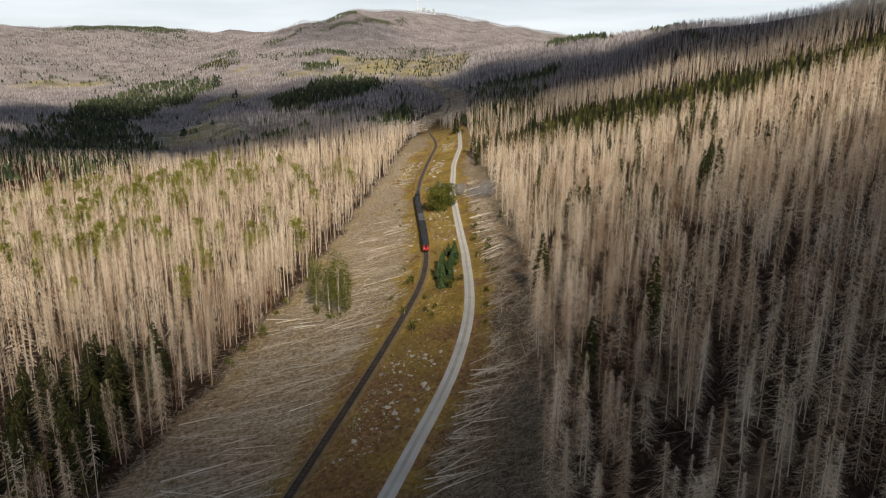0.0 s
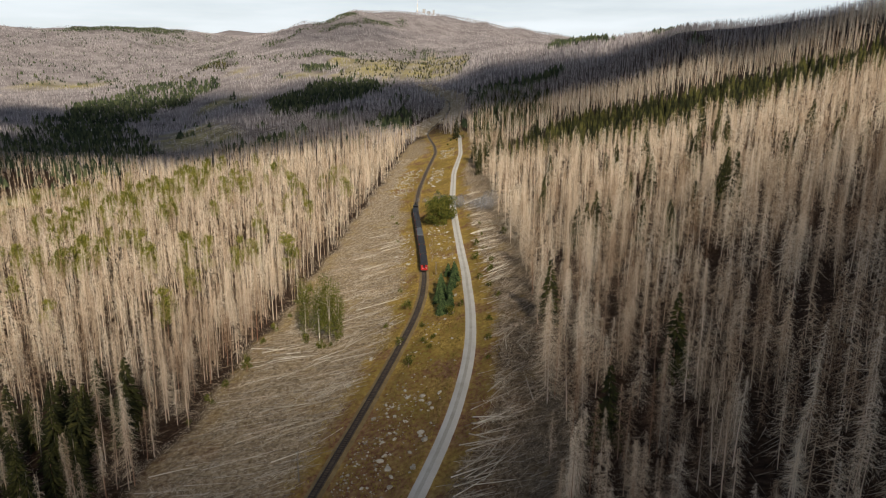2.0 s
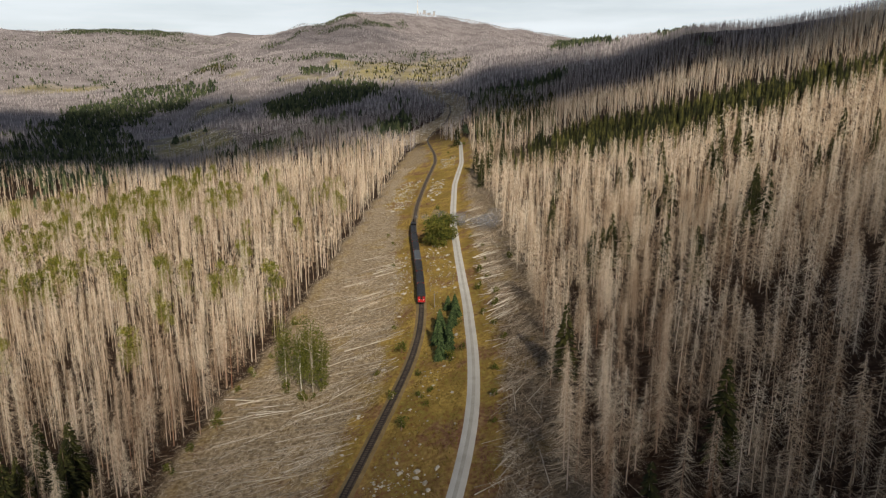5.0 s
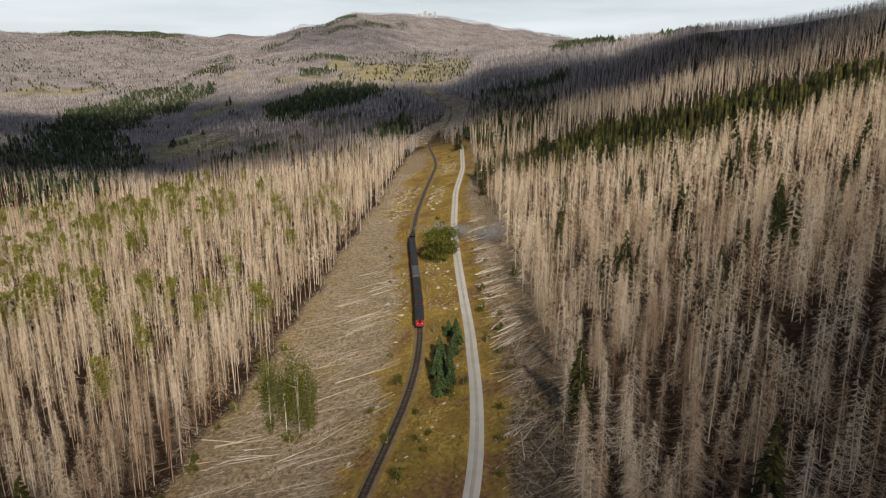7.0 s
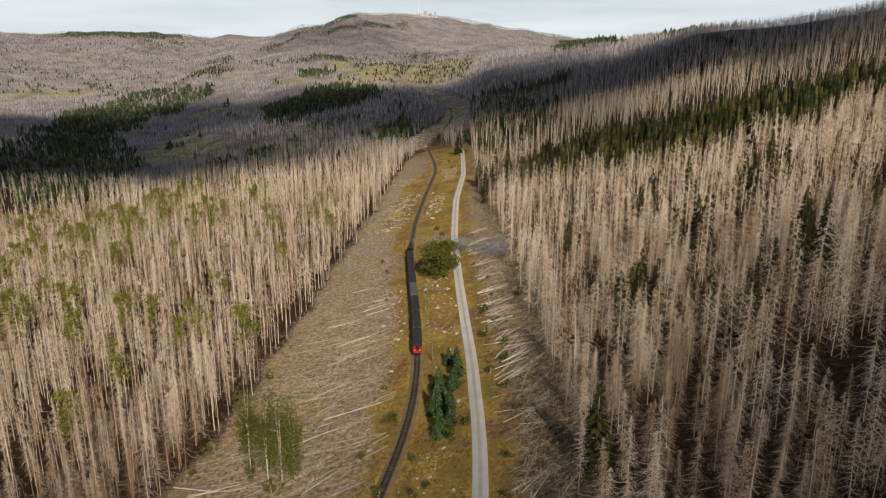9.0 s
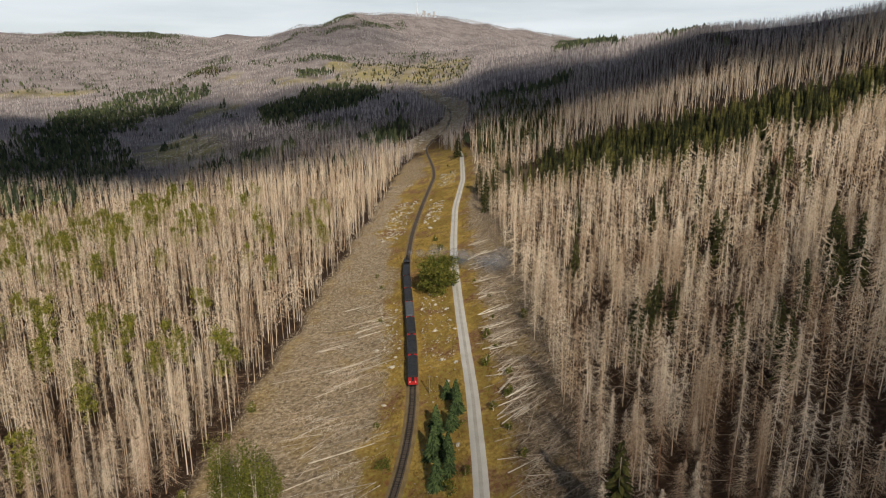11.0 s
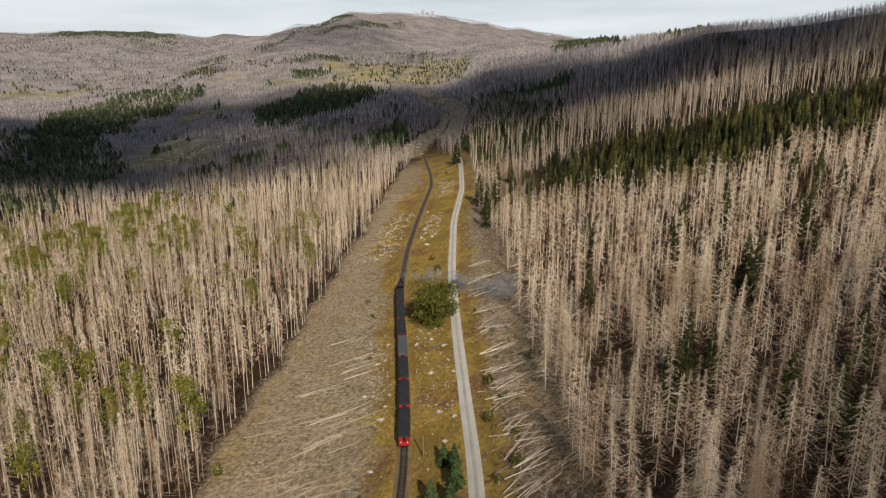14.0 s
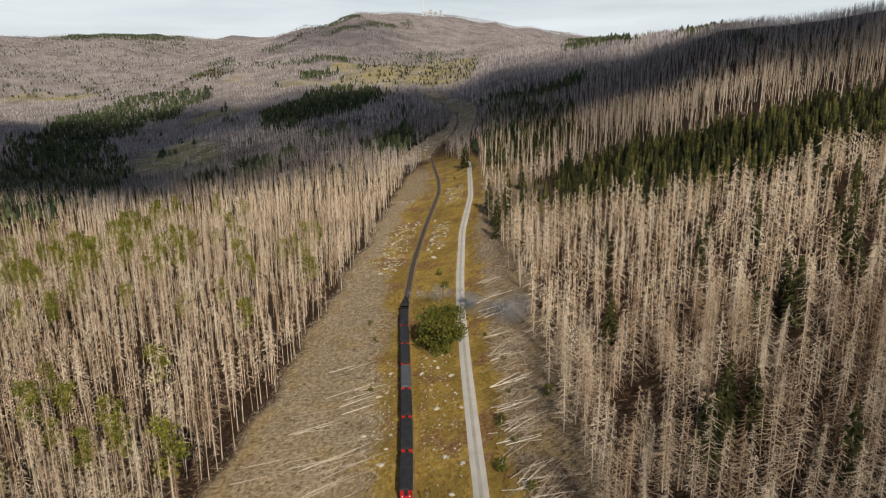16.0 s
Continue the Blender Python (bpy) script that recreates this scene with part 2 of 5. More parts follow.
def road_x(y):
    return sum(np.interp(np.asarray(y, float) + d, ROAD_Y, ROAD_X) for d in (-10, -5, 0, 5, 10)) / 5


def near_land(x, y):
    u = x + 13
    cross = np.where(u < -25, -5.5 + 0.14 * (u + 25), np.where(u < 150, 0.22 * u, 33 + 0.26 * (u - 150)))
    return -3 + cross + 0.04 * (y - 200)


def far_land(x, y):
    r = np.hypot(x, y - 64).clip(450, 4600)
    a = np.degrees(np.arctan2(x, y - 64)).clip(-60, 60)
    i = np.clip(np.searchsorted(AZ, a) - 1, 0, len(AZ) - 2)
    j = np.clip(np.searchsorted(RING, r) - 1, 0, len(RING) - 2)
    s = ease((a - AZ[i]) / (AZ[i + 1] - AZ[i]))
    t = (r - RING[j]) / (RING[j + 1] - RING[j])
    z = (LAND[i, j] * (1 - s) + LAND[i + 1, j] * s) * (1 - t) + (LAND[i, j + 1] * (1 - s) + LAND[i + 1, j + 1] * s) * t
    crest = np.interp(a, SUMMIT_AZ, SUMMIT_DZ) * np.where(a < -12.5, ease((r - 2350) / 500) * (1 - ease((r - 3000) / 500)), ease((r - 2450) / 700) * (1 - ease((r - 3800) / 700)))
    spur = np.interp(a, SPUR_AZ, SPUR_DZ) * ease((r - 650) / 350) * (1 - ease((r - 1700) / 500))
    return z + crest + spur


def ripple(x, y, k):
    """Smooth unevenness with a wavelength of about 6/k metres."""
    return (np.sin(k * x + 1.3 * np.sin(k * 0.7 * y + 1)) + np.sin(k * 1.1 * y + 1.7 * np.sin(k * 0.6 * x + 2)) + 0.6 * np.sin(k * 2.3 * (x + y))) / 2.6


def land(x, y):
    """Height of the ground."""
    x, y = np.asarray(x, float), np.asarray(y, float)
    r = np.hypot(x, y - 64)
    w = ease((r - 400) / 350)
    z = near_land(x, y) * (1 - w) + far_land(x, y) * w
    z = z + ripple(x, y, 0.012) * 14 * ease((r - 900) / 1500) + ripple(x, y, 0.05) * 2.0 * ease((r - 500) / 500)
    away = np.minimum(np.abs(x - rail_x(y)), np.abs(x - road_x(y)))
    z = z + (ripple(x, y, 0.35) * 0.35 + ripple(x, y, 1.1) * 0.12) * ease((away - 2) / 4)
    for line, half in ((rail_x, 2.4), (road_x, 2.3)):
        cx = line(y)
        d = np.abs(x - cx)
        k = 1 - ease((d - half) / 3.0)
        if np.any(k > 0):
            z = z * (1 - k * (y < 1600)) + near_or_far(cx, y) * k * (y < 1600)
    return z


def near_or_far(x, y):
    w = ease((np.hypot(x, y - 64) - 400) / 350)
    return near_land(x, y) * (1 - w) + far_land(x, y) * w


def left_edge(y):
    """Edge of the forest left of the railway."""
    return np.interp(y, [0, 141, 180, 240, 300, 375, 500, 620, 690, 760, 845, 919, 960, 1000], [-76, -67, -64, -59, -56.5, -54, -50, -49, -46, -46, -41, -26, -5, 12]) + 1.2 * np.sin(y * 0.21) + 1.0 * np.sin(y * 0.083 + 1)


def right_edge(y):
    """Edge of the forest right of the road."""
    return np.interp(y, [0, 60, 116, 146, 190, 252, 304, 374, 431, 525, 660, 720, 786, 845, 919, 960, 1000], [12, 14, 16.5, 19.5, 21, 22, 19, 17, 11, 9, 8, -10, -24, -18, 0, 12, 12]) + 1.0 * np.sin(y * 0.27 + 2) + 0.8 * np.sin(y * 0.11)


def inside(x, y, ring):
    """Whether points lie inside a closed outline of (x, y) corners."""
    hit = np.zeros(np.shape(x), bool)
    for (x0, y0), (x1, y1) in zip(ring, ring[1:] + ring[:1]):
        c = (y0 > y) != (y1 > y)
        hit ^= c & (x < (x1 - x0) * (y - y0) / ((y1 - y0) or 1e-9) + x0)
    return hit


# open ground in the valley and on the hills, cut strips beside the far track, dark living woods
CLEARINGS = [[(-400, 566), (-346, 578), (-339, 612), (-312, 585), (-322, 549), (-351, 535), (-410, 530)],
             [(-597, 1541), (-553, 1541), (-477, 1536), (-451, 1467), (-502, 1465), (-554, 1476)],
             [(-513, 1117), (-571, 1285), (-532, 1339), (-357, 1137), (-336, 1074), (-345, 1009), (-407, 1043), (-480, 1075)],
             [(-657, 1905), (-540, 1863), (-372, 1646), (-290, 1683), (-335, 1715), (-488, 1834), (-624, 1942)],
             [(-1227, 1916), (-1144, 1982), (-1071, 2053), (-1000, 1920), (-1099, 1856)],
             [(-304, 1690), (-151, 1723), (-5, 1490), (19, 1744), (42, 2213), (-96, 2266), (-279, 2071), (-397, 2019), (-323, 1867)]]
CUTS = [[(-98, 1519), (-62, 1493), (4, 1159), (11, 1069), (4, 931), (-1, 854), (-28, 869), (-38, 766), (-65, 737), (-65, 794), (-49, 903), (-25, 1009), (-25, 1128), (-76, 1360)]]
DARKS = [[(-639, 1029), (-650, 1070), (-845, 1440), (-905, 1599), (-894, 1722), (-879, 1831), (-871, 1971), (-704, 1869), (-635, 1822), (-593, 1685), (-674, 1718), (-637, 1579), (-712, 1619), (-694, 1489), (-701, 1399), (-571, 1147), (-553, 1031), (-527, 926), (-522, 857)],
         [(-416, 1486), (-356, 1481), (-321, 1560), (-295, 1643), (-203, 1616), (-166, 1527), (-180, 1359), (-192, 1245), (-236, 1230), (-258, 1164), (-339, 1243)],
         [(-276, 899), (-241, 910), (-207, 814), (-210, 776), (-241, 808)], [(-109, 932), (-89, 972), (-73, 1003), (-55, 831), (-71, 801), (-91, 817)],
         [(-124, 877), (-113, 915), (-102, 833), (-112, 831)], [(-226, 929), (-199, 905), (-184, 835), (-206, 868)],
         [(-1974, 3073), (-1900, 3420), (-1650, 3560), (-1324, 3400), (-1326, 3072), (-1573, 2932), (-1798, 2949)],
         [(-754, 2528), (-651, 2572), (-595, 2903), (-414, 2940), (-274, 3356), (-250, 3220), (-395, 2830), (-580, 2810), (-636, 2490)],
         [(-684, 2860), (-600, 3000), (-489, 3300), (-442, 2990), (-606, 2940)],
         [(-856, 2394), (-785, 2420), (-686, 2106), (-843, 2340)], [(-840, 2187), (-730, 2083), (-660, 2022), (-655, 1957), (-734, 1954)],
         [(400, 2950), (430, 3350), (760, 3350), (740, 2900)], [(-284, 798), (-262, 830), (-226, 705)],
         [(-479, 2070), (-364, 2198), (-339, 2048), (-465, 2046)], [(-425, 1855), (-364, 1931), (-339, 1840), (-367, 1708)],
         [(-173, 2364), (-111, 2401), (-110, 2275), (-149, 2277)], [(26, 1071), (115, 1091), (155, 1102), (141, 1018), (51, 1017)], [(301, 948), (320, 898), (300, 847), (285, 911)],
         [(326, 2578), (324, 1525), (316, 1451), (190, 1523)], [(330, 1200), (480, 1300), (600, 1350), (600, 1450), (400, 1480)]]
MIXED_WOODS = [(-841, 1332), (-745, 1400), (-676, 1394), (-462, 1032), (-345, 720), (-316, 600), (-315, 545), (-420, 530), (-480, 640)]
THIN_WOODS = [[(-697, 2086), (-595, 2150), (-423, 2090), (-328, 2320), (-221, 2360), (-154, 2520), (-90, 2380), (21, 2270), (21, 2190), (-298, 2130), (-451, 2050), (-600, 2041)],
              [(-1447, 3049), (-1354, 3344), (-1190, 3121), (-1130, 2849), (-1224, 2764)], [(-221, 1094), (-188, 1171), (-169, 1116), (-168, 1009), (-193, 1019)],
              [(27, 1000), (67, 1000), (85, 949), (82, 800), (66, 600), (27, 590), (17, 721)], [(-304, 1690), (-151, 1723), (-5, 1490), (42, 2213), (-279, 2071)],
              [(-960, 1700), (-900, 1990), (-740, 2080), (-640, 1990), (-690, 1900), (-860, 1950)]]


def meadow(x, y):
    """How far the ground is open grass: 1 along the line, 0 in the forest."""
    rx, dx = rail_x(y), road_x(y)
    rag = 4.5 * ripple(x, y, 0.12) + 2.5 * ripple(x, y, 0.4) + 1.0 * ripple(x, y, 1.1)
    a = ease((x - (rx - 9 + rag - 13 * ease((y - 370) / 60) * (1 - ease((y - 520) / 80)))) / 5) * (1 - ease((x - (dx + 5.5 + 0.5 * rag)) / 4))
    far = np.where(y > 560, 1 - ease((y - 700) / 150), 1)
    blot = ease((ripple(x, y, 0.16) + 0.6 * ripple(x, y, 0.45) + 0.3 * ripple(x, y, 1.2) - 0.45) / 0.35) * 0.4
    rim = (1 - ease(np.abs(x - left_edge(y) - 3) / 4)) * ease((ripple(x, y, 0.3) + 0.4) / 0.5) * 0.4
    open_ = (x > left_edge(y) - 1) & (x < right_edge(y) + 1)
    return np.maximum(a, np.maximum(blot, rim) * open_) * far


# ---------------- ground ----------------
def spaced(a, b, step, reach, grow):
    """Grid lines: even from a to b, then ever wider out to reach."""
    mid = list(np.arange(a, b + step, step))
    lo, hi, s = [a], [b + step], step
    while lo[-1] > -reach or hi[-1] < reach:
        s *= grow
        lo.append(lo[-1] - s)
        hi.append(hi[-1] + s)
    return np.array(lo[:0:-1] + mid + hi[1:])


gx, gy = spaced(-70, 30, 1.6, 4700, 1.055), spaced(70, 420, 2.2, 4700, 1.05)
GX, GY = np.meshgrid(gx, gy)
GZ = land(GX, GY)
nx, ny = len(gx), len(gy)
ids = np.arange(nx * ny).reshape(ny, nx)
q = np.stack([ids[:-1, :-1], ids[:-1, 1:], ids[1:, 1:], ids[1:, :-1]], -1).reshape(-1, 4)
gv = np.stack([GX, GY, GZ], -1).reshape(-1, 3)
gf = np.concatenate([q[:, [0, 1, 2]], q[:, [0, 2, 3]]])


def ground_material():
    """Forest floor, moor grass and haze-tinted far heath, blended by the land cover stored on the ground."""
    m = bpy.data.materials.new("ground_cover")
    m.use_nodes = True
    n, l = m.node_tree.nodes, m.node_tree.links
    b = n["Principled BSDF"]
    b.inputs["Roughness"].default_value, b.inputs["Specular IOR Level"].default_value = 0.95, 0.1
    geo = n.new("ShaderNodeNewGeometry")

    def noise_tex(scale, detail=5):
        t = n.new("ShaderNodeTexNoise")
        t.inputs["Scale"].default_value, t.inputs["Detail"].default_value = scale, detail
        l.new(geo.outputs["Position"], t.inputs["Vector"])
        return t

    def ramp(fac, stops):
        r = n.new("ShaderNodeValToRGB")
        while len(r.color_ramp.elements) < len(stops):
            r.color_ramp.elements.new(0.5)
        for e, (p, c) in zip(r.color_ramp.elements, stops):
            e.position, e.color = p, (*c, 1)
        l.new(fac, r.inputs["Fac"])
        return r.outputs["Color"]

    def mix(f, a, c):
        x = n.new("ShaderNodeMixRGB")
        l.new(f, x.inputs[0])
        l.new(a, x.inputs[1])
        l.new(c, x.inputs[2])
        return x.outputs[0]

    def cover(name):
        a = n.new("ShaderNodeAttribute")
        a.attribute_name = name
        return a.outputs["Fac"]

    n1, n2, n3 = noise_tex(0.09, 6), noise_tex(0.9, 6), noise_tex(0.02, 6)
    # Brown needle litter, darkened further for the shade between the trees.
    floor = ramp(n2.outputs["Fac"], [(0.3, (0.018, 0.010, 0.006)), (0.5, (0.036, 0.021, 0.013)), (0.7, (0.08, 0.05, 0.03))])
    tuft = ramp(n2.outputs["Fac"], [(0.25, (0.19, 0.12, 0.034)), (0.45, (0.31, 0.205, 0.052)), (0.6, (0.385, 0.265, 0.07)), (0.8, (0.47, 0.355, 0.13))])
    heather = ramp(n2.outputs["Fac"], [(0.28, (0.12, 0.05, 0.03)), (0.5, (0.21, 0.115, 0.06)), (0.75, (0.33, 0.23, 0.10))])
    moss = ramp(n2.outputs["Fac"], [(0.28, (0.18, 0.085, 0.034)), (0.45, (0.24, 0.15, 0.042)), (0.6, (0.23, 0.18, 0.042)), (0.78, (0.32, 0.26, 0.07))])
    patch = ramp(n1.outputs["Fac"], [(0.42, (0, 0, 0)), (0.58, (1, 1, 1))])
    grass = mix(patch, tuft, moss)
    grass = mix(cover("heather"), grass, heather)
    # Far heath with the cool grey of the haze mixed into its colour.
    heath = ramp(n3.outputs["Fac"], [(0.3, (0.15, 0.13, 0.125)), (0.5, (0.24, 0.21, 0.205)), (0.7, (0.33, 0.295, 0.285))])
    pale = ramp(n3.outputs["Fac"], [(0.3, (0.17, 0.15, 0.06)), (0.6, (0.34, 0.29, 0.13))])
    litter = ramp(n2.outputs["Fac"], [(0.3, (0.11, 0.08, 0.047)), (0.5, (0.27, 0.205, 0.125)), (0.7, (0.44, 0.345, 0.225))])
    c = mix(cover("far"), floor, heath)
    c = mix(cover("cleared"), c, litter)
    c = mix(cover("meadow"), c, grass)
    c = mix(cover("pasture"), c, pale)
    l.new(c, b.inputs["Base Color"])
    bp = n.new("ShaderNodeBump")
    bp.inputs["Strength"].default_value, bp.inputs["Distance"].default_value = 0.6, 0.25
    l.new(n2.outputs["Fac"], bp.inputs["Height"])
    l.new(bp.outputs["Normal"], b.inputs["Normal"])
    return m


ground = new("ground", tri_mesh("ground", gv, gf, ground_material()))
tagged(ground, "hilly ground with golden moor grass, shade-darkened brown forest floor and haze-greyed heath", "ground", kind="structure")
me = ground.data
me.polygons.foreach_set("use_smooth", np.ones(len(me.polygons), dtype=bool))
FX, FY = gv[:, 0], gv[:, 1]
# Right of the road the ground darkens along y for brushwood and shade.
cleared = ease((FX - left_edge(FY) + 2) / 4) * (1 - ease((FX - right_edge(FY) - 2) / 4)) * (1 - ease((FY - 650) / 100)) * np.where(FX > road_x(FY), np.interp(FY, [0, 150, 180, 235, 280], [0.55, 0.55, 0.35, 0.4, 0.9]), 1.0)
cleared = np.maximum(cleared, 0.7 * (FX > 4) * (1 - ease((FX - 34) / 14)) * ease((FY - 420) / 40) * (1 - ease((FY - 640) / 60)))
for ring in CUTS:
    cleared[inside(FX, FY, ring)] = 1
pasture = np.zeros(len(FX))
for ring in CLEARINGS:
    pasture[inside(FX + 25 * ripple(FX, FY, 0.03), FY + 40 * ripple(FY, FX, 0.025), ring)] = 1
pasture *= np.clip(0.75 + 0.5 * ripple(FX, FY, 0.05), 0, 1)
heath_ = np.clip((1 - ease((FY - 140) / 40)) * (0.75 + 0.6 * ripple(FX, FY, 0.25)) + 0.9 * (ripple(FX, FY, 0.17) + 0.6 * ripple(FX, FY, 0.6) > 0.42), 0, 1)
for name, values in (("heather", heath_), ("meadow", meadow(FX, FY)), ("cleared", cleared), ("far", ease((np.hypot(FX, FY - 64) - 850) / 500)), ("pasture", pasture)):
    me.attributes.new(name, "FLOAT", "POINT").data.foreach_set("value", values.astype(np.float32))


# ---------------- road and railway ----------------
def ribbon(name, line, y0, y1, step, offsets, lifts, material, label="", category="", parent=None, kind=""):
    """A strip that follows a line over the land: cross-section offsets (metres aside) and lifts (metres above the bed)."""
    ys = np.arange(y0, y1, step)
    cx = line(ys)
    t = np.gradient(cx, ys)
    nrm = np.stack([np.ones_like(t), -t], -1) / np.sqrt(1 + t * t)[:, None]
    bed = near_or_far(cx, ys)
    rows_ = []
    for o, h in zip(offsets, lifts):
        rows_.append(np.stack([cx + nrm[:, 0] * o, ys + nrm[:, 1] * o, bed + h], -1))
    v = np.stack(rows_, 1).reshape(-1, 3)
    k = len(offsets)
    i = np.arange(len(ys) - 1)[:, None] * k + np.arange(k - 1)[None]
    i = i.ravel()
    f = np.concatenate([np.stack([i, i + 1, i + k + 1], -1), np.stack([i, i + k + 1, i + k], -1)])
    ob = new(name, tri_mesh(name, v, f, material))
    if parent is not None:
        ob.parent = parent
    return tagged(ob, label, category, kind=kind)


road = ribbon("road", road_x, -60, 752, 2.0, [-1.85, -1.35, -0.45, 0.45, 1.35, 1.85], [-0.12, 0.10, 0.14, 0.14, 0.10, -0.12], M_ROAD,
              "pale grey gravel forest road with worn wheel tracks", "road", kind="structure")
ribbon("centre_strip", road_x, -60, 752, 2.0, [-0.4, -0.2, 0.0, 0.2, 0.4], [0.143, 0.155, 0.16, 0.155, 0.143], M_VERGE, "darker grey strip between the wheel tracks", parent=road)
railway = ribbon("railway_track", rail_x, -60, 1590, 2.0, [-0.95, -0.85, -0.5, 0.5, 0.85, 0.95], [0.2, 0.3, 0.32, 0.32, 0.3, 0.2], M_BALLAST,
                 "narrow-gauge railway track on dark brown ballast", "railway track", kind="structure")
for o in (-1, 1):
    offs, ups = [0.9, 1.3, 2.1], [0.24, 0.16, -0.15]
    ribbon("shoulder", rail_x, -60, 1590, 2.0, offs if o > 0 else [-v for v in offs[::-1]], ups if o > 0 else ups[::-1], M_SHOULDER, "earthy brown gravel shoulder", parent=railway)
for o in (-0.5, 0.5):
    ribbon("rail", rail_x, -60, 1590, 2.0, [o - 0.09, o - 0.045, o + 0.045, o + 0.09], [0.38, 0.54, 0.54, 0.38], M_STEEL, parent=railway)


# ---------------- trees ----------------
def rng(seed):
    return np.random.RandomState(seed)


def trunk_arrays(h, r, sides, bend, g):
    """A tapered, slightly bent trunk."""
    n = 4 if sides > 3 else 1
    zs = np.linspace(-0.6, h, n + 1)
    a = np.arange(sides) * 2 * np.pi / sides
    off = bend * (zs / h) ** 2
    v = [[off[i] + math.cos(t) * (r * (1 - zs[i] / h * 0.93)), math.sin(t) * (r * (1 - zs[i] / h * 0.93)), zs[i]] for i in range(n + 1) for t in a]
    f = []
    for i in range(n):
        for j in range(sides):
            p, q_ = i * sides + j, i * sides + (j + 1) % sides
            f += [[p, q_, q_ + sides], [p, q_ + sides, p + sides]]
    return np.array(v), np.array(f)


def dead_spruce_arrays(seed, h=17.0, boughs=40, twigs=3, sides=5, wide=0.05, low=0.25, spread=1.9, hang=0.7, girth=0.15, arched=False, sag=(0.15, 0.55)):
    """Trunk and bare boughs of a dead spruce: thin drooping ribs, each hung with a fringe of fine twigs."""
    g = rng(seed)
    tv, tf = trunk_arrays(h, girth, sides, g.uniform(-0.4, 0.4), g)
    v, f = [], []
    lop = g.uniform(0, 6.28)
    up = np.array([0, 0, 1.0])
    for i in range(boughs):
        t = low + (1 - low) * ((i + g.uniform(0, 1)) / boughs) ** 0.85
        z = h * min(t, 0.985)
        a = g.uniform(0, 6.28)
        size = spread * (1.01 - t) ** 0.7 * min(1, 0.55 + (t - low) * 3) * g.uniform(0.3, 1.25) * (1 + 0.2 * math.cos(a - lop)) * 1.4 + 0.12
        d = np.array([math.cos(a), math.sin(a), 0])
        s = np.array([-d[1], d[0], 0])
        droop = g.uniform(*sag)
        p0 = z * up
        p2 = p0 + d * size - up * droop * size
        pm = p0 + d * size * 0.55 - up * droop * size * (0.72 if arched else 0.55)
        k = len(v)
        if arched:
            v += [p0 + up * wide, p0 - up * wide, pm + up * wide * 0.7, pm - up * wide * 0.7, p2]
            f += [[k, k + 1, k + 2], [k + 1, k + 3, k + 2], [k + 2, k + 3, k + 4]]
        else:
            v += [p0 + up * wide, p0 - up * wide, p2]
            f += [[k, k + 1, k + 2]]
        for j in range(twigs):
            u = (j + g.uniform(0.2, 1.0)) / twigs
            q0 = p0 + (pm - p0) * u / 0.55 if u < 0.55 else pm + (p2 - pm) * (u - 0.55) / 0.45
            side = (-1) ** j * g.uniform(0.1, 0.6) * (0.35 + size * 0.3)
            drop = hang * g.uniform(-0.1, 1.2) * (1.1 - 0.7 * t)
            q1 = q0 + s * side + d * g.uniform(0.0, 0.4) * (0.3 + 0.4 * size) - up * drop
            k = len(v)
            w = (s * 0.6 + d * 0.5) * wide * 0.9
            v += [q0 + w, q0 - w, q1]
            f += [[k, k + 1, k + 2]]
    return tv, tf, np.array(v), np.array(f)


def joined(tv, tf, bv, bf):
    return np.concatenate([tv, bv]), np.concatenate([tf, bf + len(tv)]), len(tv)


def live_spruce_arrays(seed, h=10.0, branches=60, spread=2.1, low=0.06, wide=0.34, sides=5):
    """A living spruce: trunk, and boughs as broad drooping needle sprays."""
    g = rng(seed)
    tv, tf = trunk_arrays(h, 0.15, sides, 0.0, g)
    v, f = [], []
    for i in range(branches):
        t = low + (1 - low) * (i + g.uniform(0, 1)) / branches
        z = h * min(t, 0.99)
        size = spread * (1.04 - t) ** 0.85 * g.uniform(0.75, 1.2) + 0.12
        a = g.uniform(0, 2 * math.pi)
        d = np.array([math.cos(a), math.sin(a), 0])
        s = np.array([-d[1], d[0], 0])
        p0, droop = np.array([0, 0, z]), g.uniform(0.2, 0.5)
        w = wide * (0.5 + size / spread)
        pm = p0 + d * size * 0.6 + [0, 0, -droop * size * 0.3]
        k = len(v)
        v += [p0, pm + s * w + [0, 0, -0.18], pm - s * w + [0, 0, -0.18], pm + [0, 0, 0.12], p0 + d * size + [0, 0, -droop * size]]
        f += [[k, k + 1, k + 3], [k, k + 3, k + 2], [k + 1, k + 4, k + 3], [k + 3, k + 4, k + 2]]
    return tv, tf, np.array(v), np.array(f)


